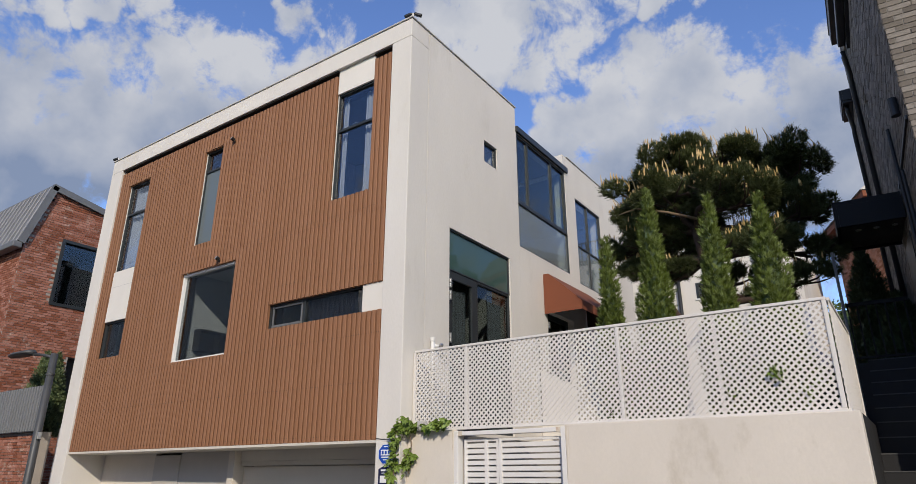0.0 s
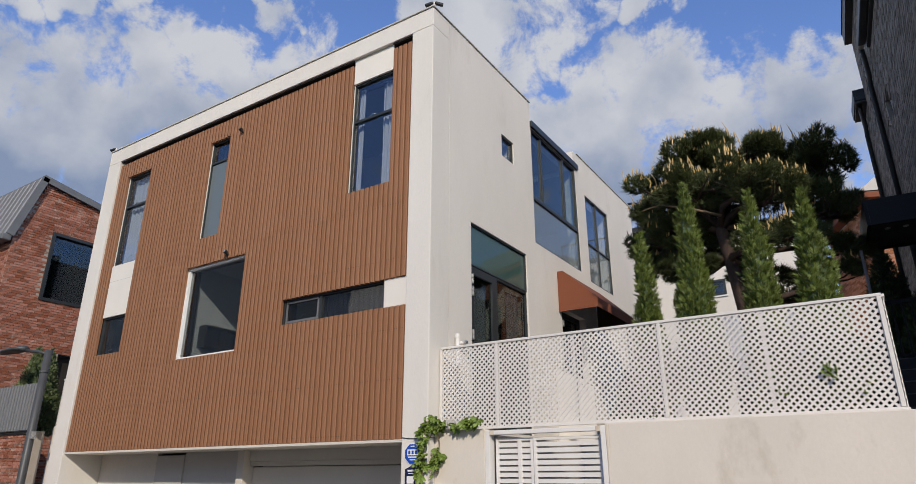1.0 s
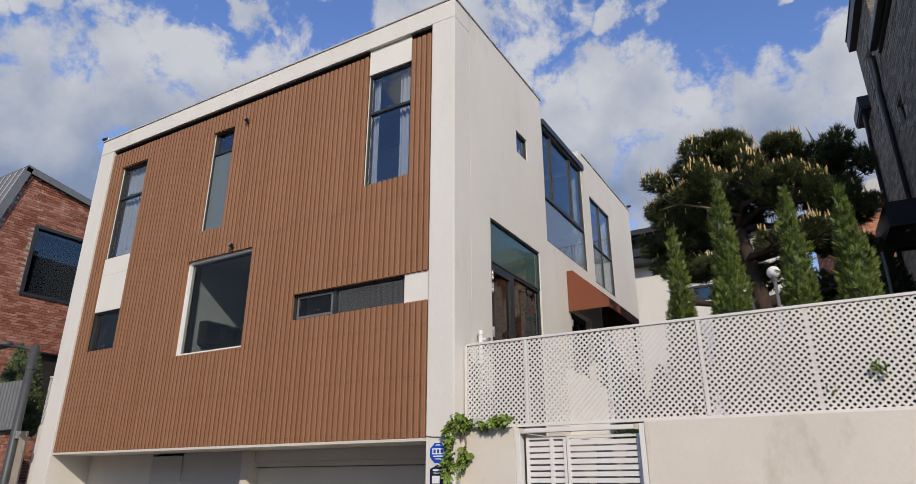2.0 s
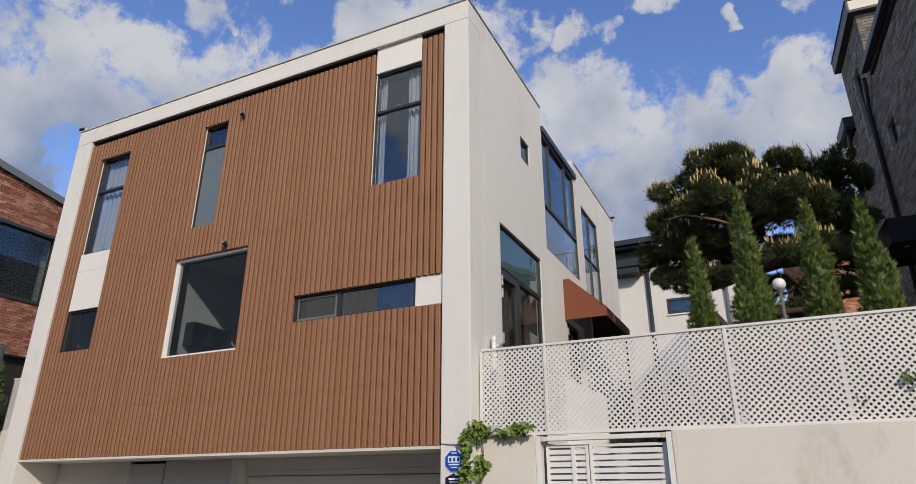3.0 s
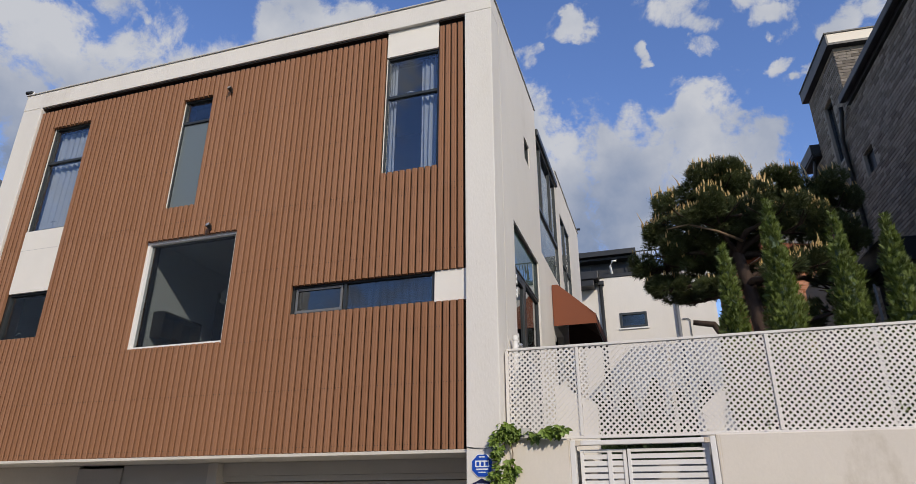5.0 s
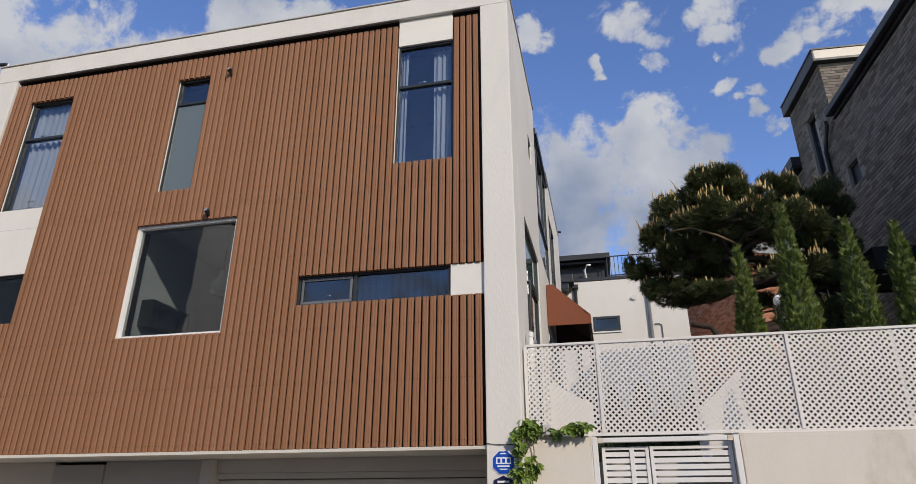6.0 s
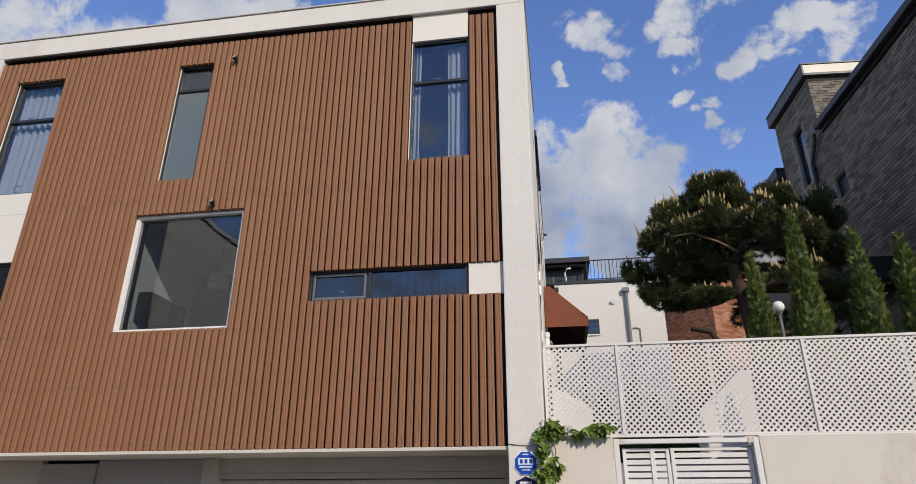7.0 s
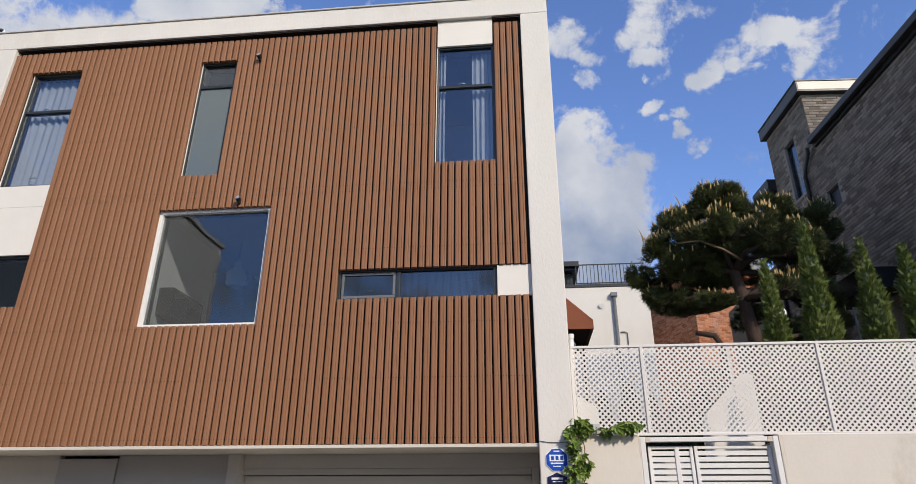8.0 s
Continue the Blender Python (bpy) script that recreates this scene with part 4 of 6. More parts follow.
def octagon(cx, cz, r, w=1.0):
    return [(cx + r * w * math.cos(math.pi / 8 + k * math.pi / 4), cz + r * math.sin(math.pi / 8 + k * math.pi / 4)) for k in range(8)]


def wall_signs():
    t = thing("security_sign", (-5.43, 6.35, 2.13), "blue octagonal security sign on the pillar", "sign")
    part("plate", prism(bmesh.new(), octagon(-5.425, 2.125, 0.125), "y", 6.352, 6.358), SIGN_WHITE, t)
    part("face", prism(bmesh.new(), octagon(-5.425, 2.125, 0.117), "y", 6.349, 6.3515), SIGN_BLUE, t)
    part("emblem", boxes((-5.50, -5.35, 6.3475, 6.3488, 2.11, 2.175)), SIGN_WHITE, t, "plain white emblem block")
    for i in range(3):
        part("emblem_stroke", boxes((-5.485 + 0.048 * i, -5.455 + 0.048 * i, 6.346, 6.3473, 2.122, 2.162)), SIGN_BLUE, t)
    part("text_bar", boxes((-5.49, -5.36, 6.3475, 6.3488, 2.082, 2.096)), SIGN_WHITE, t)
    part("text_bar", boxes((-5.465, -5.385, 6.3475, 6.3488, 2.055, 2.064)), SIGN_WHITE, t)
    part("text_bar", boxes((-5.455, -5.395, 6.3475, 6.3488, 2.205, 2.216)), SIGN_WHITE, t)
    p = thing("house_plate", (-5.43, 6.35, 1.85), "dark navy house plate with pale bars", "sign")
    part("plate", prism(bmesh.new(), [(-5.53, 1.74), (-5.33, 1.74), (-5.33, 1.955), (-5.38, 1.975), (-5.43, 2.0), (-5.48, 1.975), (-5.53, 1.955)], "y", 6.350, 6.358), SIGN_NAVY, p)
    part("text_bar", boxes((-5.49, -5.37, 6.348, 6.3495, 1.93, 1.95)), SIGN_WHITE, p)
    part("text_bar", boxes((-5.48, -5.38, 6.348, 6.3495, 1.905, 1.914)), SIGN_WHITE, p)
    part("text_bar", boxes((-5.50, -5.40, 6.348, 6.3495, 1.80, 1.88)), SIGN_WHITE, p)


wall_signs()
b = thing("junction_box", (-4.98, 6.47, 2.47), "small grey junction box on the garden wall", "box")
part("box_body", boxes((-5.02, -4.94, 6.44, 6.53, 2.39, 2.50), bevel=0.006), BOX_GREY, b)
part("box_lid", boxes((-5.016, -4.944, 6.434, 6.4395, 2.396, 2.494), bevel=0.002), BOX_GREY, b)
p = thing("vent_pipe", (-5.15, 6.9, 3.2), "white plastic vent pipe with side valve at the house wall", "pipe")
part("pipe_stem", tube(bmesh.new(), [(-5.15, 6.90, 2.40), (-5.15, 6.90, 3.56)], 0.028, 14), PIPE_WHITE, p, smooth=True)
part("pipe_cap", tube(bmesh.new(), [(-5.15, 6.90, 3.555), (-5.15, 6.90, 3.61)], 0.034, 14), PIPE_WHITE, p)
part("side_pipe", tube(bmesh.new(), [(-5.15, 6.93, 3.50), (-5.15, 7.10, 3.52), (-5.15, 7.18, 3.47), (-5.15, 7.20, 3.36)], [0.02, 0.02, 0.02, 0.018], 10), PIPE_WHITE, p, smooth=True)
part("valve", tube(bmesh.new(), [(-5.12, 7.02, 3.50), (-5.12, 7.06, 3.53)], 0.03, 10), CHROME, p)
w = thing("cable", (-5.4, 6.35, 2.31), "thin loose cable across the pillar", "cable")
part("wire", tube(bmesh.new(), [(-5.60, 6.352, 2.315), (-5.5, 6.35, 2.30), (-5.38, 6.349, 2.298), (-5.23, 6.35, 2.305), (-5.20, 6.48, 2.31)], 0.0035, 5), STEEL_DARK, w)


# ---------- brickwork ----------
def brick_wall(owner, m, u0, u1, z0, z1, material, mortar, course=0.064, length=0.21, holes=(), inside=None, singles=0, near=None, back=0.2):
    """Running bond bricks proud of a mortar wall. m: pose of the wall's plane, u along its x, outside its -y."""
    wallbm = bmesh.new()
    for a, b, c, d in wall_cells(u0, u1, z0, z1, list(holes)):
        if inside:
            n = max(1, int((d - c) / 0.4))
            for k in range(n):
                e, f = c + (d - c) * k / n, c + (d - c) * (k + 1) / n
                lo, hi = u0, u1
                us = [a + (b - a) * q / 160 for q in range(161)]
                ok = [q for q in us if inside(q, f)]
                if ok:
                    box(wallbm, min(ok), max(ok), 0.004, back, e, f, m=m)
        else:
            box(wallbm, a, b, 0.004, back, c, d, m=m)
    bmesh.ops.remove_doubles(wallbm, verts=wallbm.verts[:], dist=0.0005)
    part("mortar_wall", wallbm, mortar, owner)
    rng = random.Random(int(abs(u1 * 77 + z1 * 13)))
    cells = []
    z, row = z0, 0
    j = 0.010
    while z + course <= z1 + 0.001:
        u = u0 - (length / 2 if row % 2 else 0) - (row % 3) * 0.02
        while u < u1:
            a, b = max(u, u0), min(u + length - j, u1)
            c, d = z + j / 2, z + course - j / 2
            mid, mz = (a + b) / 2, (c + d) / 2
            if b - a > 0.04 and not any(h[0] - 0.02 < b and a < h[1] + 0.02 and h[2] < d and c < h[3] for h in holes):
                if not inside or (inside(a, d) and inside(b, d)):
                    cells.append((a, b, c, d))
            u += length
        z += course
        row += 1
    if near:
        cells.sort(key=lambda q: (m @ Vector(((q[0] + q[1]) / 2, 0, (q[2] + q[3]) / 2)) - near).length)
    cache = {}
    for a, b, c, d in cells[:singles]:
        key = round(b - a, 2)
        if key not in cache:
            hw, hh = (b - a) / 2, (d - c) / 2
            me = bpy.data.meshes.new("brick")
            bm = boxes((-hw, hw, -0.008, 0.004, -hh, hh))
            bm.to_mesh(me)
            bm.free()
            me.materials.append(material)
            cache[key] = me
        o = new("brick", cache[key])
        o.parent = owner
        o.matrix_parent_inverse = owner.matrix_basis.inverted()
        o.matrix_basis = m @ Matrix.Translation(((a + b) / 2, rng.uniform(-0.002, 0.002), (c + d) / 2))
    verts, faces = [], []
    for a, b, c, d in cells[singles:]:
        y = -0.008 + rng.uniform(-0.002, 0.002)
        i = len(verts)
        for q in ((a, y, c), (b, y, c), (b, y, d), (a, y, d), (a, 0.004, c), (b, 0.004, c), (b, 0.004, d), (a, 0.004, d)):
            verts.append(m @ Vector(q))
        faces += [(i, i + 1, i + 2, i + 3), (i, i + 4, i + 5, i + 1), (i + 1, i + 5, i + 6, i + 2), (i + 2, i + 6, i + 7, i + 3), (i + 3, i + 7, i + 4, i)]
    if verts:
        o = child(raw("brickwork", verts, faces, material), owner)
        tagged(o, kind="stuff")


TURNED = pose(0.222, 10.93, 0, 0, 0, 3.5)


def right_building():
    """Dark brick house across the steps: a main part, a taller rear part, eaves, pipes."""
    h = thing("brick_house", (2.0, 10.0, 0.3), "dark grey brick house with dark metal eaves", "house")
    side = TURNED @ pose(0, 0, 0, 0, 0, -90)
    W = (0.01, 0.44, 6.95, 7.37)
    V = (-1.12, -0.68, 7.76, 9.06)
    brick_wall(h, side, -2.65, 3.73, 1.5, 8.36, BRICK_DARK, MORTAR_DARK, holes=[W, (V[0], V[1], V[2], 8.36)], singles=170, near=Vector((0.2, 9.0, 6.5)))
    brick_wall(h, side, -1.78, -0.02, 8.362, 9.69, BRICK_DARK, MORTAR_DARK, holes=[(V[0], V[1], 8.362, V[3])])
    front = TURNED @ pose(0, -3.73, 0, 0, 0, 0)
    brick_wall(h, front, 0.0, 3.5, 1.5, 8.36, BRICK_DARK, MORTAR_DARK, singles=110, near=Vector((0.4, 7.35, 6.8)))
    brick_wall(h, TURNED @ pose(0, 0.02, 0), 0.0, 3.0, 8.362, 9.69, BRICK_DARK, MORTAR_DARK)
    m = TURNED
    part("inner_core", boxes((0.21, 3.4, -3.51, 2.6, 0.3, 8.3), (0.21, 2.9, 0.25, 1.77, 8.3, 9.68), m=m), MORTAR_DARK, h)
    part("rear_wing", boxes((0.62, 3.4, 13.4, 19.0, 0.3, 7.4)), BRICK_DARK, h)
    # eaves
    part("gutter", boxes((-0.17, -0.06, -4.0, -0.08, 8.42, 8.55), bevel=0.02, m=m), STEEL_DARK, h)
    part("eave_board", boxes((-0.055, 0.3, -4.0, -0.08, 8.363, 8.40), (-0.055, -0.02, -4.0, -0.08, 8.402, 8.58), m=m), STEEL_DARK, h)
    bm = bmesh.new()
    prism(bm, [(-0.10, 8.56), (3.0, 9.6), (3.0, 9.7), (-0.10, 8.62)], "y", -4.0, -0.08)
    bmesh.ops.transform(bm, matrix=m, verts=bm.verts[:])
    part("roof", bm, SEAM_ROOF, h)
    part("parapet_cap", boxes((-0.12, 3.1, -0.11, 1.84, 9.692, 9.74), m=m), STEEL_DARK, h)
    part("fascia", boxes((-0.12, -0.09, -0.11, 1.84, 9.741, 9.94), m=m), POLE_GREY, h)
    part("fascia", boxes((-0.089, 3.1, -0.11, -0.08, 9.741, 9.93), m=m), GARAGE, h, "pale metal fascia board")
    part("parapet_cap", boxes((-0.135, 3.1, -0.125, 1.85, 9.941, 9.97), m=m), STEEL_DARK, h)
    part("lower_eave", boxes((-0.17, 0.3, 1.80, 2.62, 8.40, 8.44), (-0.19, -0.15, 1.78, 2.62, 8.441, 8.66), (-0.149, 0.0, 1.78, 1.80, 8.441, 8.66), m=m), STEEL_DARK, h)
    part("roof", boxes((-0.149, 2.9, 1.801, 2.62, 8.60, 8.64), m=m), SEAM_ROOF, h)
    # windows in the side
    for a, b, c, d, gl in ((*W, STEEL_DARK), (*V, GLASS)):
        rows = [(0.06, 0.12, -b, -b + 0.03, c, d), (0.06, 0.12, -a - 0.03, -a, c, d), (0.06, 0.12, -b + 0.031, -a - 0.031, c, c + 0.03), (0.06, 0.12, -b + 0.031, -a - 0.031, d - 0.03, d)]
        wn = child(new("window"), h, "recessed dark framed side window")
        for r in rows:
            part("frame_bar", boxes(r, m=m), FRAME_DARK, wn)
        part("pane", boxes((0.085, 0.093, -b + 0.032, -a - 0.032, c + 0.032, d - 0.032), m=m), gl, wn)
        # dark sheet in place of the unlit room behind the pane
        part("back_panel", boxes((0.15, 0.16, -b, -a, c, d), m=m), DARK_WOOD_GLOOM, wn)
    # downpipes with a swan neck
    for u, zt in ((0.46, 8.42), (2.35, 8.40)):
        bm = bmesh.new()
        tube(bm, [m @ Vector(q) for q in ((-0.11, u - 0.40, zt), (-0.11, u - 0.38, zt - 0.10), (-0.06, u - 0.08, zt - 0.28), (-0.06, u, zt - 0.45), (-0.06, u, 1.6))], 0.04, 10)
        part("downpipe", bm, STEEL_DARK, h, smooth=True)
    # dark canopy over an entrance, lamp and conduits
    c0, c1, cz = -1.72, -0.55, 4.85
    # canopy shade is put into its near-black colour
    part("canopy", boxes((-0.76, -0.02, c0, c1, cz + 0.28, cz + 0.34), (-0.76, -0.72, c0, c1, cz, cz + 0.279), (-0.718, -0.02, c0, c0 + 0.04, cz, cz + 0.279), (-0.718, -0.02, c1 - 0.04, c1, cz, cz + 0.279), m=m), SHADED_METAL, h, "dark metal entrance canopy with its shade in the black colour")
    part("canopy_lining", boxes((-0.717, -0.02, c0 + 0.041, c1 - 0.041, cz + 0.04, cz + 0.06), m=m), DARK_WOOD_GLOOM, h)
    for k in range(3):
        q = m @ Vector((-0.52 + 0.2 * k, c0 + 0.35, cz + 0.03))
        part("downlight", tube(bmesh.new(), [q, q + Vector((0, 0, 0.012))], 0.035, 12), CHROME, h)
    part("wall_light", tube(bmesh.new(), [m @ Vector((-0.06, -3.40, 5.40)), m @ Vector((-0.06, -3.40, 5.60))], 0.045, 12), STEEL_DARK, h)
    for u in (-2.35, -2.69):
        part("conduit", tube(bmesh.new(), [m @ Vector((-0.05, u, 2.5)), m @ Vector((-0.05, u, 5.75 + 2.0 * (u + 2.35)))], 0.02, 8), STEEL_DARK, h)
    part("belt_course", boxes((-0.03, -0.012, -3.7, -1.76, 5.20, 5.24), m=m), STEEL_DARK, h)
    part("side_door", boxes((-0.02, -0.009, -1.6, -0.7, 2.6, 4.7), m=m), DARK_WOOD_GLOOM, h)


# ---------- steps beside the dark house ----------
def steps():
    s = thing("garden_stairs", (-0.05, 8.0, 0.3), "stone outdoor stairs rising between wall and house, shade in their near-black colour", "stairs")
    # steps near-black, with the passage shade in the colour
    for i in range(-9, 9):
        z, y = 1.92 + 0.17 * i, 7.95 + 0.25 * i
        part("step", boxes((-0.438, 0.17 + 0.06 * max(0, 10 - y) * 1.0, y, y + 0.262, 0.0, z - 0.012)), STAIR_SHADED, s)
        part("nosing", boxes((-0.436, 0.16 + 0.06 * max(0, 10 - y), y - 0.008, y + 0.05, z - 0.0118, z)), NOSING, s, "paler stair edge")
    tagged(obj("landing", boxes((-0.59, 0.16, 10.21, 26.0, 0.0, 3.28)), STAIR_SHADED), "landing at the head of the stairs, shade in its near-black colour", "landing", kind="structure")
    r = thing("stair_rail", (-0.2, 10.4, 3.28), "dark metal rail with upright bars above the stairs", "railing")
    # rail blackened for the shade it stands in
    part("top_rail", boxes((-0.58, 0.14, 10.36, 10.40, 4.08, 4.13)), SHADED_METAL, r)
    part("bottom_rail", boxes((-0.58, 0.14, 10.365, 10.395, 3.36, 3.39)), SHADED_METAL, r)
    for k in range(7):
        x = -0.57 + 0.11 * k
        part("baluster", boxes((x, x + 0.018, 10.37, 10.388, 3.28, 4.079)), SHADED_METAL, r)
    q = thing("slim_pole", (-0.44, 9.45, 2.4), "slim grey metal pole beside the lattice", "pole")
    part("shaft", tube(bmesh.new(), [(-0.56, 9.45, 2.385), (-0.56, 9.45, 4.62)], 0.018, 8), STEEL_GREY, q)


right_building()
steps()


# ---------- neighbour in red brick to the west ----------
def red_house():
    h = thing("brick_house", (-20.0, 9.0, -0.4), "red brick house with a grey standing seam roof", "house")
    X, Y = -17.8, 6.44
    ridge_y, ridge_z, eave_z = 6.82, 9.08, 7.50

    def inside(u, z):
        return z < eave_z + (u - Y) * (ridge_z - eave_z) / (ridge_y - Y) and z < ridge_z - (u - ridge_y) * 0.19
    win = (7.37, 8.75, 6.07, 7.74)
    low = (8.05, 9.2, 2.9, 4.76)
    brick_wall(h, pose(X, 0, 0, 0, 0, 90), Y, 11.5, 1.5, 9.1, BRICK_RED, MORTAR_RED, course=0.064, length=0.20, holes=[win, low], inside=inside, singles=160, near=Vector((X, 7.2, 6.0)))
    brick_wall(h, pose(X, Y, 0), -5.0, 0.0, -0.4, 7.48, BRICK_RED, MORTAR_RED, course=0.064, length=0.20, holes=[(-3.2, -0.9, -0.4, 1.9)], singles=60, near=Vector((X, Y, 6.0)))
    part("inner_core", boxes((-23.0, X - 0.45, Y + 0.25, 11.5, -0.4, 7.4)), MORTAR_RED, h)
    y0, z0, y1, z1 = Y - 0.16, eave_z - 0.1, ridge_y - 0.02, ridge_z + 0.06
    bm = bmesh.new()
    prism(bm, [(y0, z0), (y1, z1), (y1 + 0.1, z1), (y0 + 0.12, z0)], "x", -23.0, X + 0.08)
    part("roof", bm, SEAM_ROOF, h, "grey standing seam metal roof")
    t = Vector((0, y1 - y0, z1 - z0)).normalized()
    n = Vector((0, -t.z, t.y))
    for k in range(17):
        x = X - 0.10 - 0.30 * k
        part("roof_seam", tube(bmesh.new(), [Vector((x, y0, z0)) + n * 0.008 + t * 0.05, Vector((x, y1, z1)) + n * 0.008], 0.014, 4), SEAM_ROOF, h)
    part("gutter", boxes((-23.0, X + 0.10, y0 - 0.12, y0 + 0.10, z0 - 0.14, z0 + 0.02), bevel=0.03), STEEL_GREY, h)
    bm = bmesh.new()
    prism(bm, [(y1, z1 - 0.02), (11.6, z1 - 0.94), (11.6, z1 - 0.82), (y1, z1 + 0.05)], "x", -23.0, X + 0.06)
    part("roof", bm, SEAM_ROOF, h)
    for a, e in (((y0 + 0.02, z0 + 0.02), (y1, z1)), ((y1 - 0.02, z1), (11.6, z1 - 0.91))):
        d = Vector((e[0] - a[0], e[1] - a[1])).normalized()
        s = Vector((-d.y, d.x))
        poly = [Vector(a) - s * 0.12, Vector(e) - s * 0.12, Vector(e) + s * 0.05, Vector(a) + s * 0.05]
        part("verge_board", prism(bmesh.new(), [tuple(q) for q in poly], "x", X + 0.062, X + 0.11), STEEL_GREY, h, "grey metal verge board")
    window("window", "x", X + 0.035, win[0] - 0.06, win[1] + 0.06, win[2] - 0.06, win[3] + 0.06, h, "large dark framed window", bar=0.08, depth=0.16, glass=GLASS_DARK, inset=0.10)
    # dark sheets imitate unlit interiors behind windows and garage opening
    part("window_back", boxes((X - 0.45, X - 0.43, win[0], win[1], win[2], win[3])), DARK_WOOD_GLOOM, h)
    part("window_back", boxes((X - 0.2, X - 0.18, low[0], low[1], low[2], low[3])), DARK_WOOD_GLOOM, h)
    part("garage_opening", boxes((X - 3.2, X - 0.9, Y + 0.15, Y + 0.19, -0.4, 1.9)), DARK_WOOD_GLOOM, h)
    # terrace wall with a grey corrugated fence
    t = thing("terrace_wall", (-16.0, 6.5, -0.4), "low red brick terrace wall in front of the house", "wall")
    brick_wall(t, pose(0, 6.43, 0), -17.7, -14.64, -0.4, 2.72, BRICK_RED, MORTAR_RED, course=0.064, length=0.20, holes=[(-17.7, -16.35, -0.4, 2.0)])
    # dark sheet for the unlit space inside the wall opening
    part("opening_back", boxes((-17.7, -16.35, 6.60, 6.62, -0.4, 2.0)), DARK_WOOD_GLOOM, t)
    f = thing("metal_fence", (-16.3, 6.5, 2.72), "grey corrugated metal fence on the terrace wall", "fence")
    bm = bmesh.new()
    pts = []
    x = -19.5
    while x < -14.5:
        pts += [(x, 6.33), (x + 0.05, 6.33), (x + 0.065, 6.36), (x + 0.105, 6.36)]
        x += 0.12
    lo = [bm.verts.new((a, b, 2.74)) for a, b in pts]
    hi = [bm.verts.new((a, b, 3.64)) for a, b in pts]
    lo2 = [bm.verts.new((a, b + 0.006, 2.74)) for a, b in pts]
    hi2 = [bm.verts.new((a, b + 0.006, 3.64)) for a, b in pts]
    for i in range(len(pts) - 1):
        bm.faces.new((lo[i], lo[i + 1], hi[i + 1], hi[i]))
        bm.faces.new((lo2[i + 1], lo2[i], hi2[i], hi2[i + 1]))
        bm.faces.new((hi[i], hi[i + 1], hi2[i + 1], hi2[i]))
    part("corrugated_sheet", bm, STEEL_GREY, f)
    part("base_rail", boxes((-19.5, -14.45, 6.32, 6.40, 2.722, 2.738)), STEEL_DARK, f)
    tagged(obj("wall_side", boxes((-14.62, FX0 - 0.003, 6.75, 7.0, -0.6, 2.80), bevel=0.01), PLASTER_OLD), "weathered white side wall between the houses", "wall", kind="structure")


red_house()


def street_lamp():
    t = thing("street_lamp", (-14.35, 6.25, -0.4), "dark grey street lamp with a curved arm and flat head", "lamp")
    x, y = -14.25, 6.2
    part("pole", tube(bmesh.new(), [(x, y, -0.4), (x, y, 1.2), (x, y, 4.22)], [0.09, 0.075, 0.07], 14), POLE_GREY, t, smooth=True)
    part("collar", tube(bmesh.new(), [(x, y, 3.78), (x, y, 3.82)], 0.082, 14), POLE_GREY, t)
    part("arm", tube(bmesh.new(), [(x, y, 4.14), (x - 0.35, y - 0.05, 4.22), (x - 0.75, y - 0.1, 4.27)], [0.035, 0.03, 0.03], 10), POLE_GREY, t, smooth=True)
    bm = bmesh.new()
    cx, cy, cz = x - 1.1, y - 0.14, 4.29
    prof = [(0, 0.10), (0.25, 0.16), (0.6, 0.17), (0.9, 0.12), (1.0, 0.04)]
    rings = []
    for f, w in prof:
        px = cx + 0.40 - 0.95 * f
        rings.append([bm.verts.new((px, cy + w * math.cos(a), cz + (0.07 if math.sin(a) > 0 else 0.03) * math.sin(a))) for a in (2 * math.pi * k / 14 for k in range(14))])
    for r, s in zip(rings, rings[1:]):
        for k in range(14):
            bm.faces.new((r[k], s[k], s[(k + 1) % 14], r[(k + 1) % 14]))
    bm.faces.new(rings[0])
    bm.faces.new(rings[-1][::-1])
    bmesh.ops.recalc_face_normals(bm, faces=bm.faces[:])
    part("lamp_head", bm, POLE_GREY, t, smooth=True)
    part("service_box", boxes((x + 0.07, x + 0.11, y - 0.04, y + 0.04, 2.55, 2.68), bevel=0.005), CHROME, t)


street_lamp()


